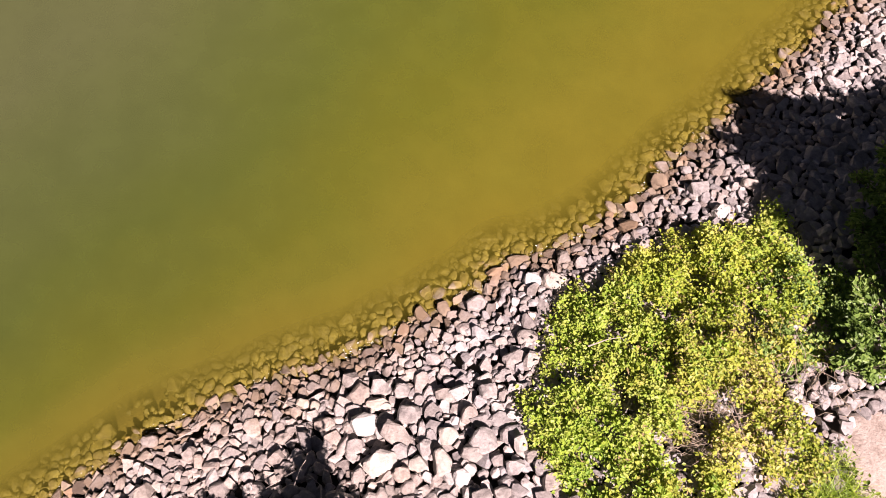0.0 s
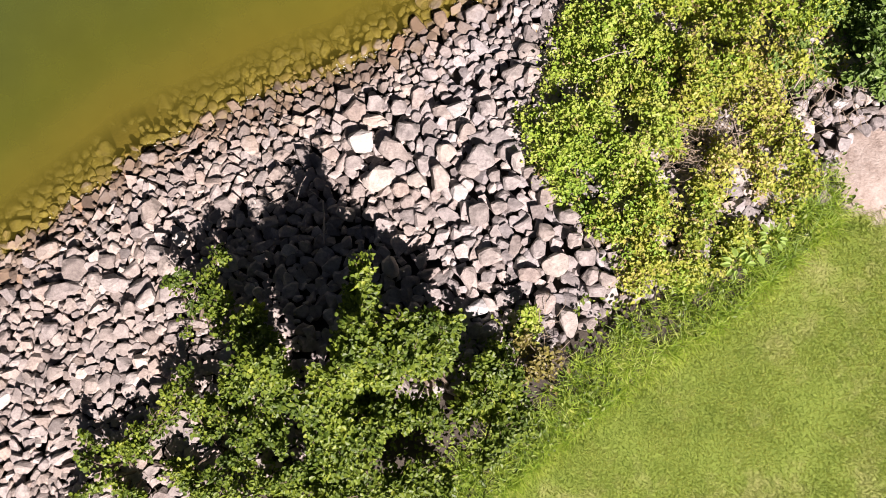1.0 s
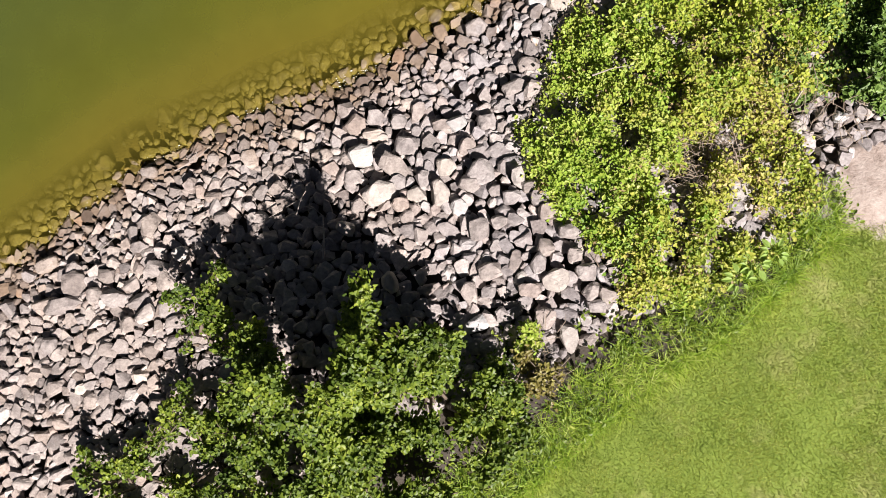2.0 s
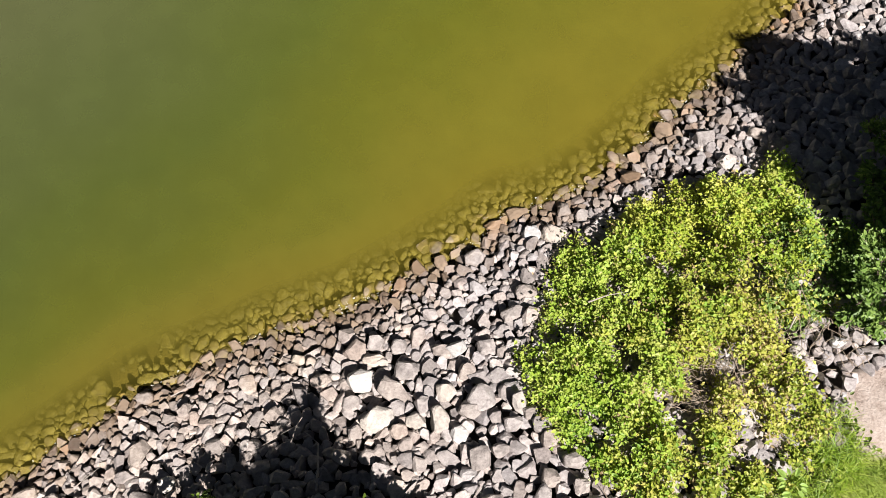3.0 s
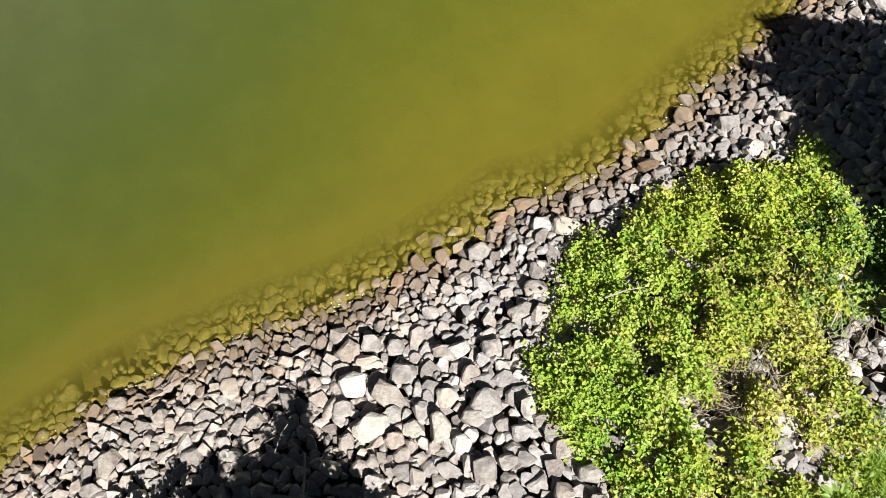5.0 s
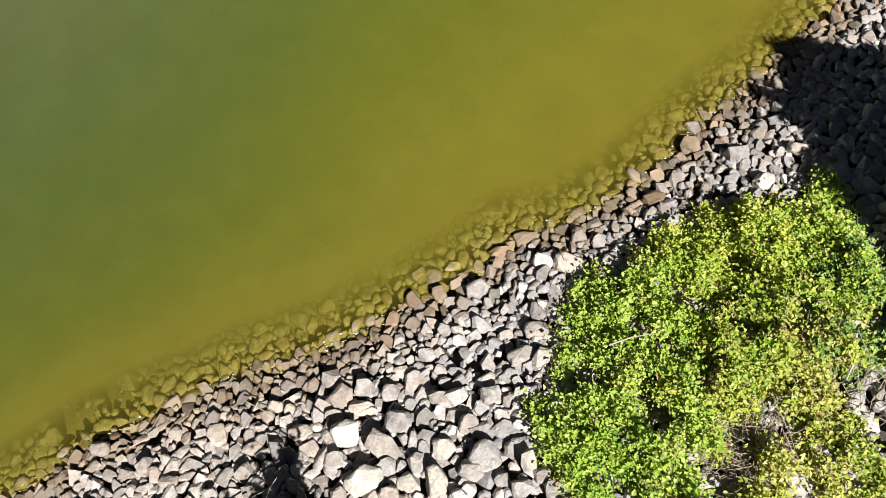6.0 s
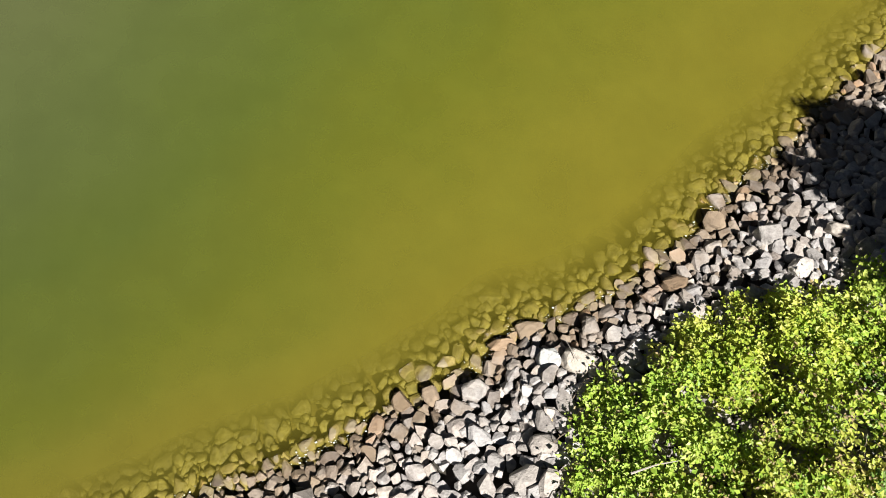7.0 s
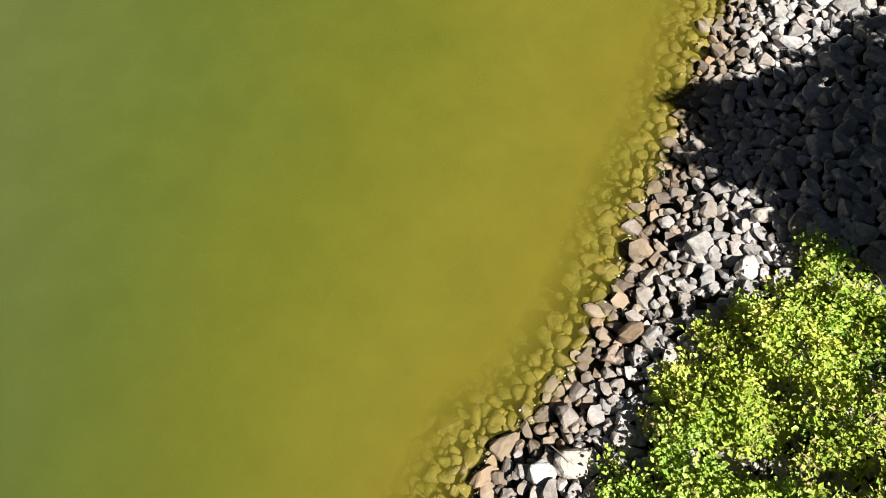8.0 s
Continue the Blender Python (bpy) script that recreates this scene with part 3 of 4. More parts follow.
TOP_STONES = ((1.19, -4.39, 0.27, 0.31, 0), (1.03, -4.77, 0.38, 0.24, -5), (1.88, -4.55, 0.34, 0.27, 0), (1.94, -4.84, 0.32, 0.25, 25), (2.17, -4.90, 0.34, 0.30, 0), (0.14, -4.80, 0.31, 0.42, 0),
        (0.47, -4.47, 0.39, 0.28, 0), (1.22, -5.18, 0.34, 0.36, 0), (0.38, -5.56, 0.34, 0.25, 20), (0.69, -5.37, 0.20, 0.27, 0), (0.61, -5.11, 0.25, 0.25, 0), (1.99, -5.05, 0.32, 0.21, 0),
        (1.73, -4.30, 0.25, 0.27, 0), (-4.21, -5.27, 0.40, 0.17, 0), (-5.08, -3.44, 0.37, 0.45, 0), (-5.33, -5.04, 0.29, 0.29, 0))
WEST_STONES = ((-6.41, -4.36, 0.45, 0.47, 0), (-6.53, -4.69, 0.75, 0.30, 12), (-5.62, -4.61, 0.46, 0.28, -20), (-5.99, -4.55, 0.28, 0.30, 0), (-4.86, -4.16, 0.42, 0.30, -10), (-5.03, -4.88, 0.43, 0.27, 28),
        (-4.56, -4.82, 0.43, 0.33, 22), (-4.43, -5.02, 0.44, 0.23, 0), (-6.72, -5.33, 0.30, 0.32, 0), (-7.01, -4.00, 0.46, 0.27, 20), (-5.24, -3.79, 0.34, 0.22, 0), (-5.81, -4.25, 0.32, 0.26, 0),
        (-6.44, -4.09, 0.29, 0.25, 0), (-5.24, -2.49, 0.32, 0.27, 0), (-4.45, -2.76, 0.23, 0.23, 0), (-6.92, -4.65, 0.51, 0.22, 5))
for row, rock, words in ((MID_STONES, dark_stone_mat, "blocky grey stone packed into the riprap"), (TOP_STONES, dark_stone_mat, "angular grey stone near the top of the bank"),
                         (WEST_STONES, stone_mat, "sunlit beige-grey stone in the riprap")):
    for x, y, long, wide, turn in row:
        boulder(x, y, long, wide, 0.27, turn, rock, words, 0.01)


# ---- riprap: broken stone, packed from large to small ----
def pack(levels, wide=12.5, high=11, start=0.0):
    cell, grid, out = 0.55, {}, []
    def near(x, y):
        cx, cy = int(x // cell), int(y // cell)
        for i in (cx - 1, cx, cx + 1):
            for j in (cy - 1, cy, cy + 1):
                yield from grid.get((i, j), ())
    def put(x, y, r):
        grid.setdefault((int(x // cell), int(y // cell)), []).append((x, y, r))
    for x, y, r in taken:
        put(x, y, r * 0.95)
    for r0, darts in levels:
        c = np.column_stack([rng.uniform(-wide, wide, darts), rng.uniform(-high, high - 1, darts)])
        d = inland(c)
        along = np.abs(c[:, 0] * 0.87 + c[:, 1] * 0.5)
        keep = (d > -1.8) & (d < 5.6) & (along >= start) & (along < wide)
        for (x, y), dd in zip(c[keep], d[keep]):
            if dd < -0.2 and noise.noise(Vector((x * 0.8, y * 0.8, 11))) < -0.45 - (dd + 0.2) * 0.8 + rng.normal(0, 0.25):
                continue
            r = r0 * rng.uniform(0.9, 1.1) * float(np.interp(dd, [-1.0, -0.5, 0.1, 0.6, 1.8], [1.05, 0.94, 0.88, 0.84, 1.0]) * np.interp(x, [-4, -1, 0.5], [0.93, 0.97, 1.0]))
            if ((x - 6.75) * 0.85) ** 2 + ((y + 3.55) * 1.3) ** 2 < 1.0 or (x > 4.9 and y < -1.9 and (r0 > 0.09 or rng.random() > 0.45)):
                continue
            if r0 > 0.15 and not (1.0 < dd < 3.6 and -3.2 < x < 2) and rng.random() > 0.25:
                continue
            if all((x - a) ** 2 + (y - b) ** 2 > (0.72 * (r + q)) ** 2 for a, b, q in near(x, y)):
                put(x, y, r)
                out.append((x, y, r, dd))
    return out


stones = pack(((0.165, 300), (0.14, 1200), (0.12, 5000), (0.103, 13000), (0.086, 32000), (0.069, 44000), (0.05, 46000)))
ROCKS = [hull_mesh("stone", 500 + k, 13 + k % 5, stone_mat, 3.2 + (k % 4) * 0.8, worn=True) for k in range(40)]
CHIPS = [hull_mesh("stone", 700 + k, 13 + k % 5, stone_mat, 2.6 + (k % 4) * 0.8) for k in range(24)]
ROCK_DATA = []
for me in ROCKS + CHIPS:
    me.calc_loop_triangles()
    ROCK_DATA.append((np.array([v.co[:] for v in me.vertices]), np.array([t.vertices[:] for t in me.loop_triangles])))

riprap = tagged(new("riprap_bank"), "bank of loose broken grey stone rising from the water", "riprap", kind="structure")
heaps = {False: [[], [], 0], True: [[], [], 0]}
singles = 0
for x, y, r, d in stones:
    k = int(rng.integers(len(ROCKS))) if r > 0.07 else len(ROCKS) + int(rng.integers(len(CHIPS)))
    long = r * rng.uniform(1.04, 1.52)
    size = (long, r * r * 1.36 / long, r * rng.uniform(0.75, 1.2))
    z = float(terrain((x, y), np.array([d]))[0]) + 0.03 + rng.uniform(-0.028, 0.03) + 0.07 * noise.noise(Vector((x * 0.9, y * 0.9, 4)))
    m = pose(x, y, z, rng.normal(0, 8), rng.normal(0, 8), rng.uniform(0, 360)) @ Matrix.Diagonal((*size, 1))
    if -0.12 < d < 1.6 and -0.8 < x < 4.4 and r > 0.08 and singles < 330:
        ob = new("stone", ROCKS[k])
        ob.parent = riprap
        ob.matrix_world = m
        singles += 1
    else:
        v, f = ROCK_DATA[k]
        mm = np.array(m)
        heap = heaps[d < -0.12]
        heap[0].append(v @ mm[:3, :3].T + mm[:3, 3])
        heap[1].append(f + heap[2])
        heap[2] += len(v)
dry_heap, wet_heap = (quads_mesh("stone_mass", np.concatenate(h[0]), np.concatenate(h[1]), stone_bulk_mat) for h in (heaps[False], heaps[True]))
wet_heap.shade_smooth()
part("stone_mass", dry_heap, riprap, "packed angular grey stones, rusty brown at the waterline", "stuff")
part("sunken_stone_mass", wet_heap, riprap, "slimy yellow-green stones under the shallow water", "stuff")


# ---- shrubs sprawling over the stones ----
SHRUB_OUTLINE = np.array([(2.0, -0.35), (1.75, -1.2), (1.55, -1.9), (0.95, -2.45), (1.2, -3.2), (1.85, -3.85), (2.3, -4.4), (2.45, -5.05), (3.2, -5.05),
                          (4.0, -4.75), (4.7, -4.25), (5.2, -3.65), (5.15, -2.85), (5.45, -2.1), (6.0, -1.9), (6.55, -1.5), (6.75, -0.7), (6.4, -0.1), (6.1, 0.3), (6.1, 0.95), (5.9, 1.15), (5.6, 0.55),
                          (4.8, 0.95), (3.9, 0.5), (2.9, 0.1)])
SHRUB_SEEDS = np.array([(2.6, -1.0), (4.3, -0.1), (2.4, -3.0), (4.2, -2.2), (3.2, -4.2), (5.3, -0.7), (5.9, 0.6), (6.3, -1.1)])
BARE = ((4.15, -3.48, 0.28), (3.85, -3.42, 0.15), (4.75, -3.5, 0.15), (5.3, -2.5, 0.38), (3.6, -2.95, 0.3), (4.05, -2.75, 0.2), (4.15, -2.45, 0.16), (4.4, -2.35, 0.14), (3.95, -4.0, 0.24), (3.6, -4.3, 0.16), (3.6, -5.0, 0.2), (1.6, -2.1, 0.2))


def rand_dirs(n, rise):
    a = rng.uniform(0, 2 * math.pi, n)
    return np.column_stack([np.cos(a), np.sin(a), rng.normal(rise, 0.35, n)])


def rand_ups(n, tilt):
    return np.column_stack([rng.normal(0.12, tilt, n), rng.normal(-0.15, tilt, n), np.ones(n)])


def build_shrubs():
    c = np.column_stack([rng.uniform(0.6, 6.6, 2300), rng.uniform(-5.3, 1.4, 2300)])
    c = c[inside(c, SHRUB_OUTLINE)]
    gap = np.array([noise.noise(Vector((p[0] * 1.7, p[1] * 1.7, 3))) + 0.5 * noise.noise(Vector((p[0] * 4.3, p[1] * 4.3, 8))) for p in c])
    c = c[gap > -0.2]
    for bx, by, br in BARE:
        c = c[np.hypot(c[:, 0] - bx, c[:, 1] - by) > br]
    jit = c + rng.normal(0, 0.45, c.shape)
    owner = np.argmin(np.hypot(jit[:, None, 0] - SHRUB_SEEDS[None, :, 0], jit[:, None, 1] - SHRUB_SEEDS[None, :, 1]), 1)
    mats = (lime_leaf, golden_leaf, lime_leaf, olive_leaf, olive_leaf, golden_leaf, lime_leaf, ash_leaf)
    words = {lime_leaf: "sprawling leafy shrub with lime green leaves over the stones", olive_leaf: "sprawling shrub with yellowing leaves and bare twigs over the stones",
             golden_leaf: "sprawling leafy shrub with golden green leaves over the stones", ash_leaf: "deep green shrub half in the shade of the trees"}
    for s, seed in enumerate(SHRUB_SEEDS):
        mine = c[owner == s]
        z0 = bank(inland(mine))
        hump = np.array([0.42 + 0.22 * noise.noise(Vector((p[0] * 0.9, p[1] * 0.9, 1))) + 0.24 * noise.noise(Vector((p[0] * 2.6, p[1] * 2.6, 5))) for p in mine])
        rim = np.min([np.hypot(*(mine - (a + np.clip(((mine - a) @ (b - a)) / ((b - a) @ (b - a)), 0, 1)[:, None] * (b - a))).T) for a, b in zip(SHRUB_OUTLINE, np.roll(SHRUB_OUTLINE, -1, 0))], 0)
        hump = hump * np.interp(rim, [0, 0.4, 1.1], [0.12, 0.5, 1.0])
        top = z0 + np.clip(hump + rng.normal(0, 0.10, len(mine)) * np.interp(rim, [0, 0.5], [0.4, 1.0]), 0.10, 1.0)
        root = Vector((seed[0], seed[1], ground_z(*seed)))
        shrub = thing("shrub", root, words[mats[s]], "shrub", "shrubs on the riprap")
        per = 92
        n = len(mine) * per
        ctr = np.repeat(np.column_stack([mine, top]), per, 0)
        off = rng.normal(0, 1, (n, 3)) * (0.085, 0.085, 0.085)
        base = ctr + off
        length = 0.03 + 0.066 * rng.random(n) ** 1.8
        part("foliage", leaves_mesh("foliage", base - np.array(root), rand_dirs(n, 0.0), rand_ups(n, 0.5), length, 0.72, mats[s], plain=True), shrub)
        dry = rng.random(len(mine)) < (np.interp(np.hypot(mine[:, 0] - 4.3, mine[:, 1] + 2.6), [0.5, 1.6], [1.0, 0.35]) if s in (3, 4, 5) else 0.12)
        k = int(dry.sum()) * 26
        where = np.repeat(np.column_stack([mine, top + 0.01])[dry], 26, 0) + rng.normal(0, 0.1, (k, 3)) * (1, 1, 0.5)
        part("dry_leaf", leaves_mesh("dry_leaf", where - np.array(root), rand_dirs(k, 0.0), rand_ups(k, 0.9), rng.uniform(0.03, 0.07, k), 0.6, dry_leaf), shrub, "withered brown leaves", "stuff")
        bars = []
        for p, t in zip(mine[::4], top[::4]):
            a = Vector((p[0] + rng.normal(0, 0.35), p[1] + rng.normal(0, 0.35), 0))
            a.z = ground_z(a.x, a.y)
            b = Vector((p[0], p[1], t - 0.02))
            mid = a.lerp(b, 0.5) + Vector((rng.normal(0, 0.06), rng.normal(0, 0.06), 0.12))
            bars.append(([a - root, mid - root, b - root], [0.012, 0.009, 0.004], 4))
        part("stem_tangle", tubes_mesh("stem_tangle", bars, bark_mat), shrub, "thin brown stems", "stuff")


build_shrubs()


# ---- saplings and trees ----
def curve_points(a, b, lift, steps=7):
    mid = a.lerp(b, 0.45) + Vector((0, 0, lift))
    return [(1 - t) ** 2 * a + 2 * t * (1 - t) * mid + t * t * b for t in (i / (steps - 1) for i in range(steps))]


def sapling(name, root, tips, mat, label, category, leaf=(0.035, 0.085), dense=1.7, thick=0.03, start=0.5, broad=0.85, spread=0.2, extra=0, rise=1.0, many=84):
    root = Vector(root)
    tree = thing(name, root, label, category, "saplings on the bank")
    fill = [(root.x + math.cos(a) * q, root.y + math.sin(a) * q, root.z + rng.uniform(0.3, 0.9) * rise) for a, q in ((rng.uniform(0, 6.28), rng.uniform(0.25, 0.85)) for _ in range(extra))]
    for tip in list(tips) + fill:
        tip = Vector(tip)
        bases, ways = [], []
        pts = curve_points(root + Vector((rng.normal(0, 0.12), rng.normal(0, 0.12), -0.05)), tip, 0.35 * (tip - root).length * 0.8)
        limbs = []
        limbs.append(([p - root for p in pts], [thick * (1 - 0.8 * i / 6) for i in range(7)], 6))
        n_twig = max(3, int((tip - root).length * 9 * dense))
        for _ in range(n_twig):
            t = rng.uniform(start, 1.0) ** 0.8
            i = min(int(t * 6), 5)
            p = pts[i].lerp(pts[i + 1], t * 6 - i)
            ang = rng.uniform(0, 2 * math.pi)
            ln = rng.uniform(0.10, 0.40) * (1.25 - 0.75 * t) * (spread / 0.2)
            q = p + Vector((math.cos(ang) * ln, math.sin(ang) * ln, rng.uniform(-0.12, 0.22)))
            limbs.append(([p - root, p.lerp(q, 0.5) + Vector((0, 0, 0.03)) - root, q - root], [0.009, 0.006, 0.003], 4))
            k = int(3 + many * rng.random() ** 1.9)
            u = rng.uniform(0.15, 1.05, k)
            for a in u:
                c = p.lerp(q, a)
                bases.append((c.x + rng.normal(0, 0.045), c.y + rng.normal(0, 0.045), c.z + rng.normal(0, 0.04)))
                w = ang + rng.normal(0, 0.9)
                ways.append((math.cos(w), math.sin(w), rng.normal(-0.1, 0.3)))
        branch = part("branch", tubes_mesh("branch", limbs, bark_mat), tree)
        n = len(bases)
        part("foliage", leaves_mesh("foliage", np.array(bases) - np.array(root), np.array(ways), rand_ups(n, 0.85), rng.uniform(*leaf, n), broad, mat), branch)
    return tree


def on_bank(x, y, up=0.0):
    return (x, y, ground_z(x, y) + up)


GREEN_SAPLING = "leafy green sapling with arching branches over the riprap"
LOW_SHRUB = "low trailing green shrub over the stones"
sapling("sapling", on_bank(-4.0, -5.4), ((-3.53, -4.06, 1.75), (-4.3, -4.5, 1.7), (-4.0, -4.75, 1.9), (-3.69, -4.39, 1.85), (-3.35, -5.0, 2.0), (-3.6, -4.85, 2.0), (-3.3, -5.35, 2.1)), deep_leaf, GREEN_SAPLING, "sapling", dense=0.9, extra=2, rise=0.5, spread=0.16)
sapling("shrub", on_bank(-5.0, -7.3), ((-5.9, -6.9, 1.75), (-5.35, -6.85, 2.0), (-5.5, -7.5, 2.0), (-4.6, -6.5, 2.0), (-4.2, -6.4, 2.0), (-4.1, -6.0, 1.9), (-4.15, -7.3, 2.2), (-5.0, -7.8, 2.2), (-5.9, -7.9, 2.1), (-4.7, -7.0, 2.1)), deep_leaf, LOW_SHRUB, "shrub", dense=0.9, extra=4, rise=0.4, spread=0.14)
sapling("shrub", on_bank(-3.6, -7.0), ((-3.7, -6.35, 2.2), (-3.9, -6.8, 2.2), (-3.35, -6.5, 2.4), (-3.3, -6.0, 2.3), (-3.6, -7.3, 2.5), (-3.1, -7.1, 2.6), (-3.9, -7.7, 2.5), (-4.3, -7.5, 2.3), (-3.3, -7.8, 2.6)), deep_leaf, LOW_SHRUB, "shrub", dense=1.3, extra=4, rise=0.5, spread=0.16)
sapling("sapling", on_bank(-2.9, -6.3), ((-2.86, -5.0, 2.9), (-2.95, -5.4, 3.0), (-2.6, -5.65, 3.1), (-3.15, -5.7, 2.9), (-2.85, -5.85, 3.1), (-3.09, -6.72, 3.0), (-2.5, -6.25, 3.1), (-3.2, -6.1, 2.7), (-2.6, -6.9, 3.0), (-3.1, -5.2, 2.8), (-2.4, -5.6, 3.75), (-2.3, -5.85, 3.5), (-2.55, -5.35, 3.3), (-2.75, -5.5, 3.4)), deep_leaf, GREEN_SAPLING, "sapling", extra=2, rise=0.7, dense=1.5, spread=0.15)
sapling("sapling", on_bank(-1.4, -6.2), ((-1.27, -4.42, 3.42), (-1.32, -4.6, 3.5), (-1.42, -4.95, 3.6), (-1.3, -5.3, 3.5), (-1.6, -5.75, 3.6), (-1.85, -6.1, 3.6), (-1.67, -6.67, 3.5), (-1.5, -6.6, 3.85), (-1.3, -6.75, 3.75), (-1.6, -6.4, 3.95), (-1.2, -6.5, 3.8), (-1.1, -5.9, 3.5), (-1.15, -5.2, 3.3), (-1.3, -6.4, 3.6), (-1.5, -5.15, 3.5), (-1.5, -5.4, 4.05), (-1.25, -4.9, 3.3), (-1.2, -5.5, 3.95), (-1.75, -5.75, 4.25), (-1.62, -5.85, 3.8), (-1.16, -5.86, 3.7), (-1.5, -5.6, 4.2), (-1.35, -5.15, 4.0), (-1.9, -5.9, 4.3), (-1.85, -6.3, 4.05), (-1.8, -6.7, 3.95), (-1.7, -7.0, 3.85), (-1.92, -6.5, 4.0), (-2.0, -6.1, 4.2)), deep_leaf, "tall leafy green sapling that shades the riprap", "sapling", thick=0.04, extra=2, rise=0.8, dense=1.7, spread=0.15)
sapling("sapling", on_bank(-0.4, -6.3), ((-0.76, -5.3, 3.1), (-0.55, -5.2, 3.05), (-0.3, -5.4, 3.0), (-0.6, -5.55, 3.3), (-0.35, -5.25, 2.9), (-0.16, -5.35, 2.8), (-0.48, -5.7, 3.2), (-0.53, -6.6, 3.4), (-0.85, -5.1, 3.5), (-0.95, -5.35, 3.4), (-0.9, -6.5, 3.4), (-0.75, -5.5, 3.5), (-0.95, -5.6, 3.7), (-0.9, -5.35, 3.5)), deep_leaf, GREEN_SAPLING, "sapling", extra=2, rise=0.7, dense=1.5, spread=0.16)
sapling("sapling", on_bank(0.4, -6.6), ((0.35, -5.8, 2.9), (0.5, -6.1, 2.8), (0.45, -6.97, 2.9), (0.2, -6.3, 2.9), (0.6, -6.5, 2.7), (0.1, -7.2, 2.9), (0.75, -6.9, 2.7), (0.2, -6.0, 2.8)), deep_leaf, "small leafy green sapling at the edge of the grass", "sapling", dense=1.7, extra=5, rise=0.7)
sapling("sapling", on_bank(-2.2, -7.7), ((-2.49, -7.31, 3.1), (-1.8, -7.0, 3.3), (-1.1, -7.35, 3.3), (-1.5, -7.45, 3.4), (-0.6, -7.2, 3.1), (-2.0, -6.75, 3.2), (-1.34, -7.13, 3.4), (-1.9, -7.5, 3.3), (-2.6, -7.9, 3.0), (-1.5, -8.0, 3.2), (-0.8, -7.5, 3.1), (-3.0, -7.4, 2.9), (-3.4, -8.1, 2.9), (-0.3, -7.8, 2.9), (-2.2, -7.1, 3.1), (-0.2, -7.4, 2.9)), deep_leaf, "dense leafy green sapling beside the lawn", "sapling", extra=5, rise=1.0, dense=1.3, spread=0.17)
sapling("bush", on_bank(1.0, -6.0), ((1.0, -5.9, 2.5), (0.8, -5.75, 2.4), (1.35, -5.95, 2.45), (1.1, -6.2, 2.5)), dry_bush_leaf, "small dry olive-brown bush at the top of the stones", "bush", dense=1.6, start=0.4)
sapling("bush", on_bank(1.0, -5.55), ((0.95, -5.35, 2.3), (1.15, -5.5, 2.3), (0.9, -5.6, 2.35)), lime_leaf, "small lime green seedling among the top stones", "bush", dense=1.3, start=0.4, spread=0.12)
sapling("sapling", on_bank(6.9, -1.6), ((5.85, -2.1, 2.1), (6.05, -1.95, 2.2), (6.25, -2.3, 2.2), (6.1, -1.6, 2.1), (6.45, -1.5, 2.2), (6.5, -1.0, 2.1), (6.6, -2.2, 2.3), (6.7, -1.8, 2.4), (6.65, -0.4, 2.0), (6.9, 0.4, 1.9), (7.3, 0.1, 2.3), (7.3, -1.4, 2.7), (7.5, -0.6, 2.7), (7.6, -1.8, 2.9), (7.4, 0.8, 2.2)), ash_leaf, "dark green ash sapling with narrow leaflets", "sapling", leaf=(0.06, 0.11), broad=0.6, dense=1.6)
sapling("sapling", on_bank(7.9, 0.2), ((7.1, 0.5, 2.3), (7.0, 0.95, 2.1), (7.4, 1.2, 2.5), (7.3, 0.2, 2.6), (6.95, 0.15, 2.1), (7.7, 1.5, 2.8), (7.6, 0.6, 3.0), (7.25, 0.8, 2.5), (8.0, 1.0, 3.0), (7.8, 1.9, 2.6), (7.5, 0.9, 2.8), (7.2, -0.3, 2.5)), ash_leaf, "dark green sapling in the shade of a tree", "sapling", leaf=(0.06, 0.11), broad=0.6, dense=1.5)


def tall_tree(root, centre, radii, count, label):
    root, centre = Vector(root), Vector(centre)
    tips = []
    for _ in range(count):
        v = Vector(rng.normal(size=3)).normalized() * rng.uniform(0.5, 1.0)
        v = Vector([math.copysign(abs(q) ** 0.75, q) for q in v])
        if v.x + v.y < -1.2:
            continue
        tips.append((centre.x + v.x * radii[0], centre.y + v.y * radii[1], centre.z + v.z * radii[2]))
    tree = sapling("tree", root, tips, ash_leaf, label, "tree", leaf=(0.09, 0.15), broad=0.5, dense=1.0, many=74, thick=0.05, start=0.45, spread=0.34)
    trunk = tubes_mesh("trunk", [([(0, 0, -0.1), (0.05, 0.03, 0.8), (0.0, 0.1, 1.6), (0.1, 0.05, 2.4)], [0.14, 0.11, 0.09, 0.06], 10)], bark_mat)
    part("trunk", trunk, tree, "grey-brown trunk")


tall_tree(on_bank(9.45, -1.1), (9.15, -0.75, 4.2), (1.85, 1.9, 1.4), 185, "leafy green tree that shades the bank")
# Unseen second crown, added only for the shade it casts to the north-west.
tall_tree(on_bank(8.5, -2.7), (8.3, -1.5, 4.2), (1.1, 1.1, 0.85), 80, "unseen leafy tree added to shade the saplings and shrubs")
# Also unseen: added to carry the first crown's shadow further east.
tall_tree(on_bank(13.0, -1.1), (13.0, -0.9, 4.7), (2.6, 2.5, 2.0), 70, "unseen leafy tree added to extend the shade along the bank")


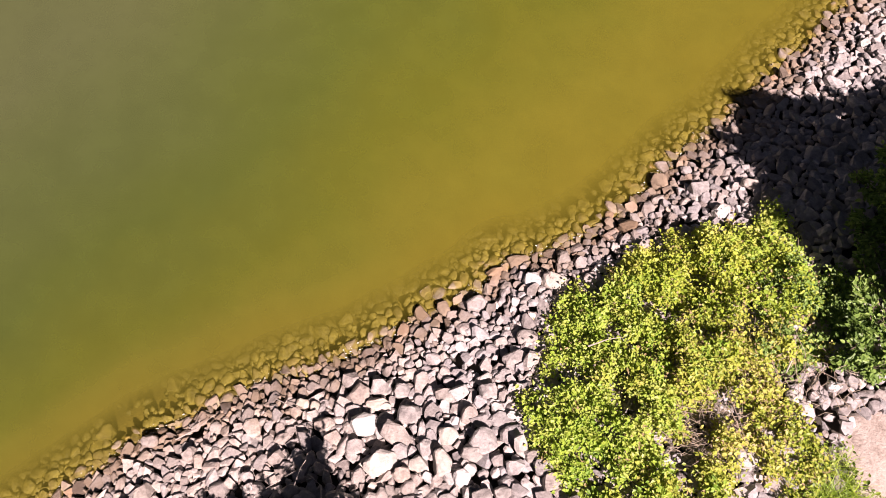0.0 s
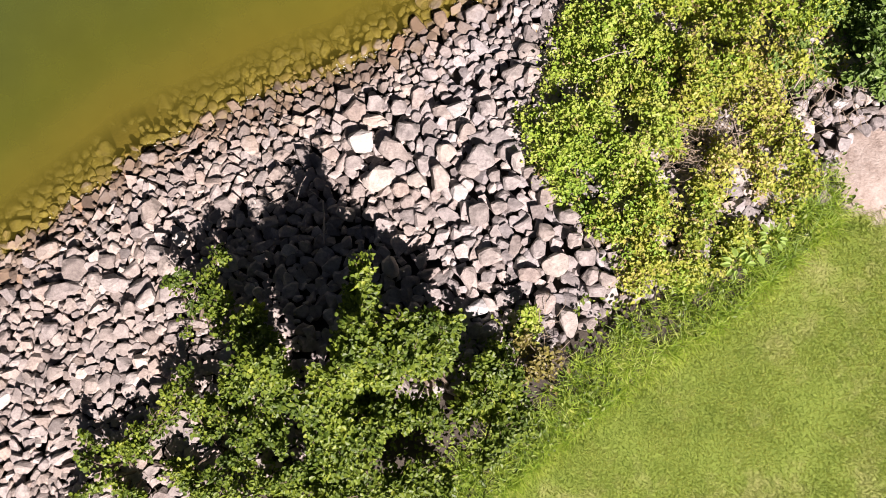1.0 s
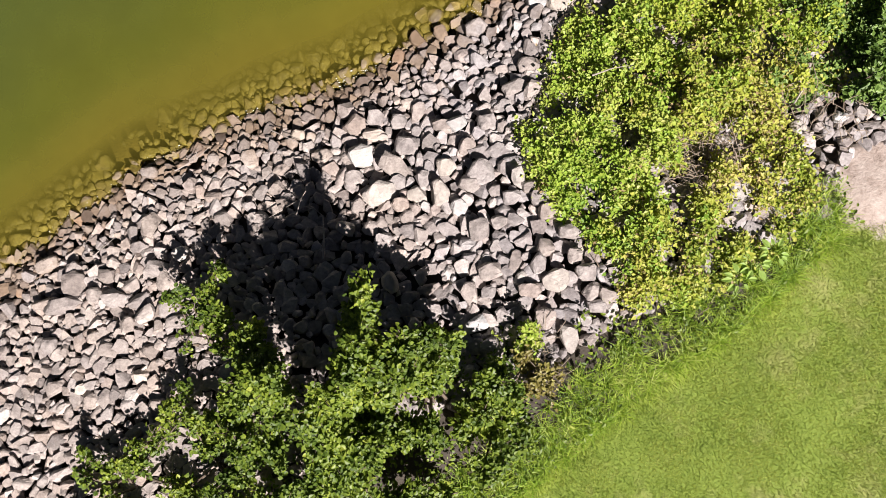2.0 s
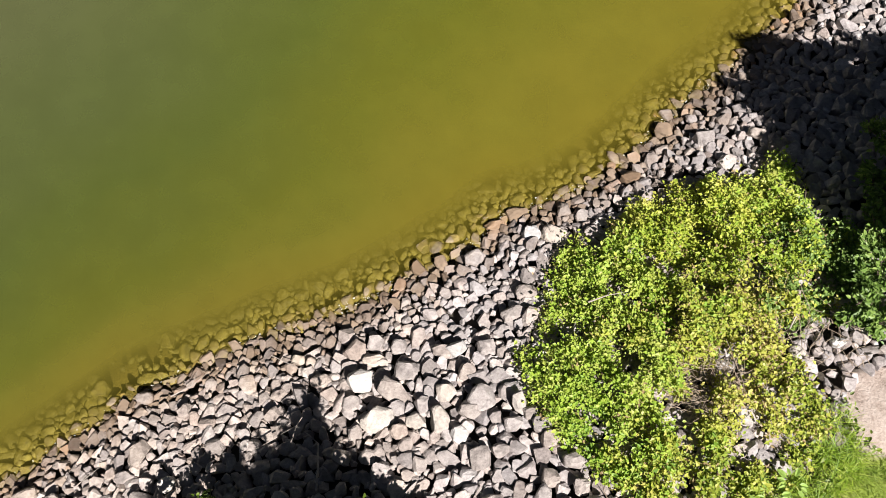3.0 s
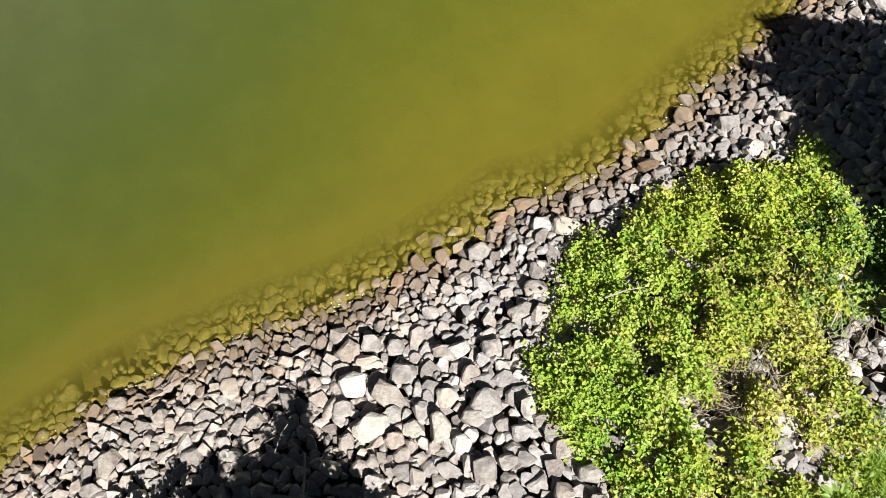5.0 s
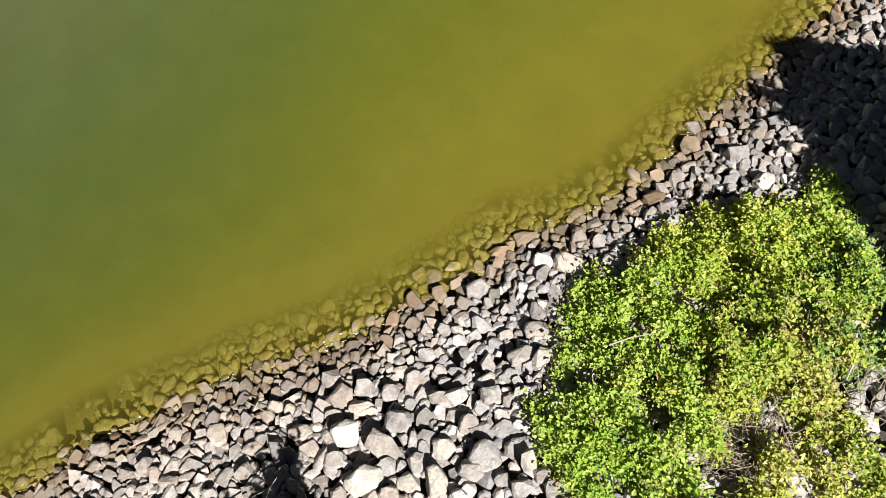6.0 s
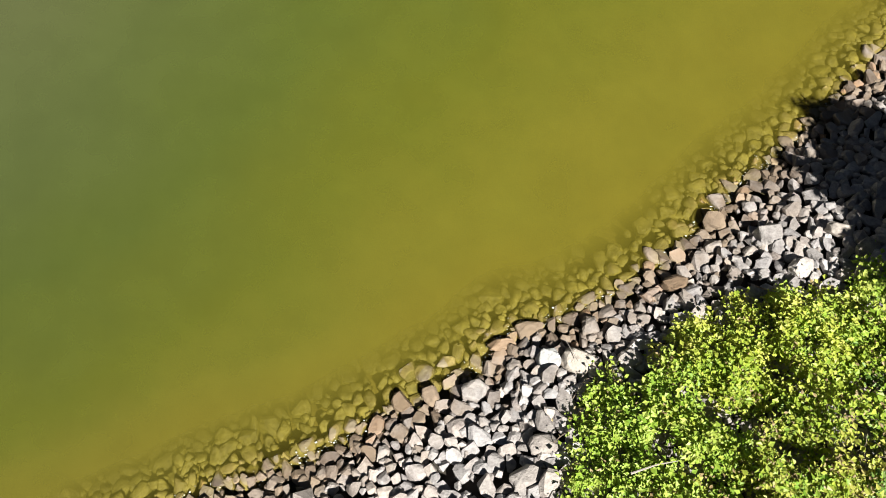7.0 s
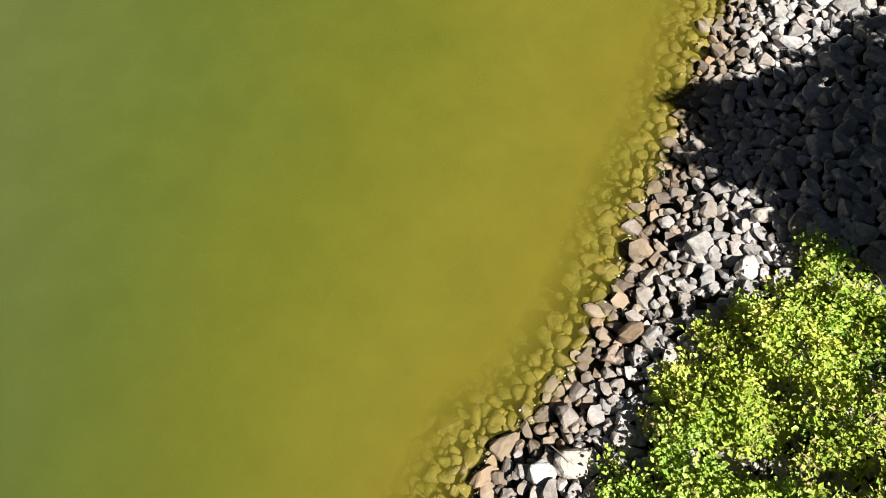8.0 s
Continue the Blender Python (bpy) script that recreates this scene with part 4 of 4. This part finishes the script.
# ---- lawn and tall grass ----
def blades_mesh(name, p, height, width, lean, mat, b=None):
    n = len(p)
    a = rng.uniform(0, 2 * math.pi, n)
    side = np.column_stack([np.cos(a), np.sin(a), np.zeros(n)]) * np.asarray(width).reshape(-1, 1)
    if b is None:
        b = rng.uniform(0, 2 * math.pi, n)
    out = np.column_stack([np.cos(b), np.sin(b), np.zeros(n)]) * (np.asarray(lean) * height)[:, None]
    up = np.column_stack([np.zeros(n), np.zeros(n), height])
    mid, tip = p + out * 0.35 + up * 0.62, p + out + up * 0.9
    v = np.stack([p - side, p + side, mid + side * 0.8, mid - side * 0.8, tip + side * 0.12, tip - side * 0.12], 1).reshape(-1, 3)
    i = np.arange(n)[:, None] * 6
    return quads_mesh(name, v, np.concatenate([i + [0, 1, 2, 3], i + [3, 2, 4, 5]], 0), mat)


def build_lawn():
    n = 430000
    p = np.column_stack([rng.uniform(-1.5, 9.0, n), rng.uniform(-10.5, -2.0, n)])
    p = p[p[:, 1] < edge_y(p[:, 0]) + rng.normal(0, 0.07, n)]
    thin = np.array([noise.noise(Vector((q[0] * 1.1, q[1] * 1.1, 2))) for q in p])
    p = p[rng.random(len(p)) < np.clip(0.9 + thin * 0.7 - 0.3 * np.clip(1 - (edge_y(p[:, 0]) - p[:, 1]) / 0.3, 0, 1), 0.25, 1)]
    z = bank(inland(p)) - 0.005
    n = len(p)
    me = blades_mesh("lawn_grass", np.column_stack([p, z]), rng.uniform(0.016, 0.05, n) * np.interp(edge_y(p[:, 0]) - p[:, 1], [0.0, 0.2, 0.35], [1.9, 1.6, 1.0]), rng.uniform(0.0035, 0.0065, n), rng.uniform(0.3, 1.2, n), grass_mat)
    tagged(new("lawn_grass", me), "short mown lawn grass with paler worn patches", "grass", kind="stuff")


def build_tall_grass():
    pts, ways, highs = [], [], []
    for _ in range(820):
        x = rng.uniform(-1.2, 5.6)
        y = edge_y(x) + rng.uniform(0.0, 1.0) ** 1.5 * 1.0
        if inland([(x, y)])[0] < 5.2:
            continue
        k = int(rng.integers(10, 46))
        pts.append(np.column_stack([x + rng.normal(0, 0.025, k), y + rng.normal(0, 0.025, k)]))
        ways.append(rng.uniform(0, 2 * math.pi, k))
        highs.append(rng.uniform(0.06, 0.25) * rng.uniform(0.6, 1.2, k))
    p, b, h = np.concatenate(pts), np.concatenate(ways), np.concatenate(highs)
    n = len(p)
    me = blades_mesh("tall_grass", np.column_stack([p, bank(inland(p)) - 0.02]), h, rng.uniform(0.0035, 0.0075, n), rng.uniform(0.4, 1.5, n), tall_grass_mat, b)
    tagged(new("tall_grass", me), "long arching grass between the lawn and the stones", "grass", kind="stuff")


def build_ground_cover():
    p = np.column_stack([rng.uniform(-18, 6.4, 88000), rng.uniform(-18, -3, 88000)])
    lawn, d = edge_y(p[:, 0]) - p[:, 1], inland(p)
    thick = np.array([noise.noise(Vector((q[0] * 1.9, q[1] * 1.9, 6))) for q in p])
    shade = np.where(p[:, 0] < 1.0, 0.35, 0.0)
    keep = (lawn < -0.05) & (lawn > -2.6) & (d > 5.2 - shade) & (thick > -0.05 - shade)
    p, d = p[keep], d[keep]
    for bx, by, br in ((6.75, -3.45, 1.0),):
        ok = np.hypot(p[:, 0] - bx, p[:, 1] - by) > br
        p, d = p[ok], d[ok]
    n = len(p)
    base = np.column_stack([p, bank(d) + rng.uniform(0.02, 0.22, n)])
    me = leaves_mesh("ground_cover", base, rand_dirs(n, 0.1), rand_ups(n, 0.7), rng.uniform(0.04, 0.10, n), 0.6, deep_leaf)
    tagged(new("ground_cover", me), "low green weeds at the top of the bank", "weeds", kind="stuff")


build_lawn()
build_tall_grass()
build_ground_cover()


def broad_weed(x, y, reach, count):
    root = Vector(on_bank(x, y))
    weed = thing("weed", root, "broad-leaved pale green weed in the long grass", "weed")
    for k in range(count):
        a = 2 * math.pi * k / count + rng.normal(0, 0.3)
        ln = reach * rng.uniform(0.6, 1.0)
        base = np.array([[math.cos(a) * 0.1, math.sin(a) * 0.1, 0.24 + rng.uniform(0, 0.10)]])
        part("leaf", leaves_mesh("leaf", base, np.array([[math.cos(a), math.sin(a), 0.05]]), np.array([[0, 0, 1.0]]), np.array([ln]), 0.55, weed_mat, 0.2), weed)
    part("stem", tubes_mesh("stem", [([(0, 0, -0.02), (0.01, 0, 0.15), (0, 0.01, 0.3)], [0.015, 0.012, 0.006], 6)], weed_mat), weed)


broad_weed(4.2, -4.55, 0.20, 10)
broad_weed(4.5, -4.4, 0.17, 9)
broad_weed(3.98, -4.75, 0.17, 8)


# ---- dead branches ----
def dead_branch(points, radius, twigs, label):
    pts = [Vector(p) for p in points]
    root = pts[0].copy()
    ob = thing("dead_branch", root, label, "branch")
    bars = [([p - root for p in pts], [radius * (1 - 0.7 * i / (len(pts) - 1)) for i in range(len(pts))], 6)]
    part("limb", tubes_mesh("limb", bars, dead_mat), ob)
    for at, tip in twigs:
        a, b = pts[at], Vector(tip)
        mid = a.lerp(b, 0.5) + Vector((rng.normal(0, 0.03), rng.normal(0, 0.03), 0.03))
        part("twig", tubes_mesh("twig", [([a - root, mid - root, b - root], [radius * 0.6, radius * 0.4, radius * 0.15], 5)], dead_mat), ob)


dead_branch((on_bank(-2.09, -4.15, 0.18), on_bank(-2.07, -3.81, 0.26), on_bank(-2.08, -3.47, 0.36), on_bank(-2.22, -3.34, 0.40), on_bank(-2.43, -3.19, 0.42), on_bank(-2.34, -3.06, 0.46)), 0.017,
            ((4, on_bank(-2.69, -3.29, 0.30)), (4, on_bank(-2.61, -3.62, 0.20)), (3, on_bank(-2.31, -3.42, 0.30))), "weathered forked dead branch lying on the stones")
dead_branch((on_bank(-2.76, -3.32, 0.24), on_bank(-3.01, -3.45, 0.22), on_bank(-3.21, -3.22, 0.22), on_bank(-3.40, -2.85, 0.20)), 0.011, ((1, on_bank(-3.06, -3.55, 0.20)),), "thin dead twig on the stones")
dead_branch((on_bank(-4.75, -2.5, 0.15), on_bank(-4.4, -2.35, 0.2), on_bank(-4.15, -2.1, 0.15)), 0.012, ((1, on_bank(-4.35, -2.05, 0.18)), (1, on_bank(-4.6, -2.2, 0.16))), "small dead branch near the waterline")
dead_branch((on_bank(-6.1, -3.9, 0.15), on_bank(-5.7, -3.6, 0.2)), 0.010, (), "thin dead stick near the waterline")
dead_branch((on_bank(-3.05, -1.9, 0.18), on_bank(-2.6, -2.15, 0.2), on_bank(-2.35, -2.3, 0.18)), 0.010, (), "thin bleached stick on the stones")
dead_branch((on_bank(5.39, -1.62, 0.35), on_bank(5.25, -1.95, 0.42), on_bank(5.05, -2.24, 0.38)), 0.035, ((1, on_bank(5.0, -1.95, 0.45)),), "pale broken dead limb in the shrubs")
dead_branch((on_bank(4.18, -2.42, 0.42), on_bank(4.38, -2.37, 0.45)), 0.03, (), "short bleached stick in the shrubs")
dead_branch((on_bank(2.2, -1.56, 0.62), on_bank(2.5, -1.48, 0.68), on_bank(2.75, -1.45, 0.66)), 0.014, (), "thin grey stick over the shrub leaves")
dead_branch((on_bank(1.95, -0.02, 0.28), on_bank(1.84, 0.3, 0.34), on_bank(1.78, 0.52, 0.2)), 0.006, (), "thin pale reed stalk at the waterline")


def twig_tangle(x, y, reach, count, label):
    root = Vector(on_bank(x, y))
    bars = []
    for _ in range(count):
        a, r, w = rng.uniform(0, 6.28), reach * math.sqrt(rng.random()), rng.uniform(0, 6.28)
        p = Vector((math.cos(a) * r, math.sin(a) * r, 0))
        p.z = ground_z(root.x + p.x, root.y + p.y) - root.z + rng.uniform(0.10, 0.46)
        ln = rng.uniform(0.12, 0.42)
        q = p + Vector((math.cos(w) * ln, math.sin(w) * ln, rng.uniform(-0.1, 0.12)))
        m = p.lerp(q, 0.5) + Vector((rng.normal(0, 0.03), rng.normal(0, 0.03), 0.02))
        bars.append(([p, m, q], [0.006, 0.0045, 0.002], 4))
    ob = new("twig_tangle", tubes_mesh("twig_tangle", bars, twig_mat))
    ob.location = root
    tagged(ob, label, "twigs", kind="stuff")


twig_tangle(3.66, -2.98, 0.55, 280, "tangle of bare tan twigs in a gap of the shrubs")
twig_tangle(5.65, -2.5, 0.5, 45, "dry roots and twigs over bare soil")
twig_tangle(4.9, -1.9, 0.55, 110, "bare twigs among yellowing leaves")
twig_tangle(-1.0, -5.6, 0.6, 70, "bare twigs under the saplings")
twig_tangle(1.1, -5.7, 0.45, 30, "dry twigs at the top of the stones")


# ---- flecks along the waterline: foam, and sun glints put in as white specks ----
def foam_glint_flecks():
    vs, fs = [], []
    spots = ((-1.9, 0.5, 60), (-1.1, 0.35, 50), (0.75, 0.25, 70), (1.4, 0.35, 50), (2.6, 0.45, 60), (3.6, 0.3, 50), (4.6, 0.35, 90), (5.5, 0.4, 70), (6.6, 0.4, 50), (-3.4, 0.5, 50), (-5.4, 0.5, 50), (-6.6, 0.4, 40))
    for x, reach, n in spots:
        for _ in range(n):
            cx = x + rng.normal(0, reach)
            cy = float(np.interp(cx, SHORE[:, 0], SHORE[:, 1])) + rng.normal(0.02, 0.07)
            r = abs(rng.normal(0, 0.004)) + 0.0025
            k, i0, turn = 6, len(vs), rng.uniform(0, 6.28)
            vs.append((cx, cy, 0.012))
            for j in range(k):
                a = turn + j * 2 * math.pi / k
                q = r * rng.uniform(0.5, 1.4)
                vs.append((cx + math.cos(a) * q * 1.5, cy + math.sin(a) * q, 0.003))
            for j in range(k):
                fs.append((i0, i0 + 1 + j, i0 + 1 + (j + 1) % k))
    tagged(new("foam", mesh_from("foam", vs, fs, foam_glint_mat)), "white flecks for foam and sun glints along the waterline", "foam", kind="stuff")


foam_glint_flecks()


# ---- the riprap goes on along the shore, out of sight ----
def far_riprap():
    vs, fs, total = [], [], 0
    for x, y, r, d in pack(((0.20, 9000), (0.16, 45000), (0.125, 60000)), 26.0, 20.0, 12.4):
        v, f = ROCK_DATA[len(ROCKS) + int(rng.integers(len(CHIPS)))]
        m = np.array(pose(x, y, float(terrain((x, y), np.array([d]))[0]) + rng.uniform(-0.02, 0.05), rng.uniform(-13, 13), rng.uniform(-13, 13), rng.uniform(0, 360)) @ Matrix.Diagonal((r * 1.25, r * 1.1, r * 0.9, 1)))
        vs.append(v @ m[:3, :3].T + m[:3, 3])
        fs.append(f + total)
        total += len(v)
    part("stone_mass", quads_mesh("stone_mass", np.concatenate(vs), np.concatenate(fs), stone_bulk_mat), riprap, "packed angular grey stones further along the shore", "stuff")


far_riprap()
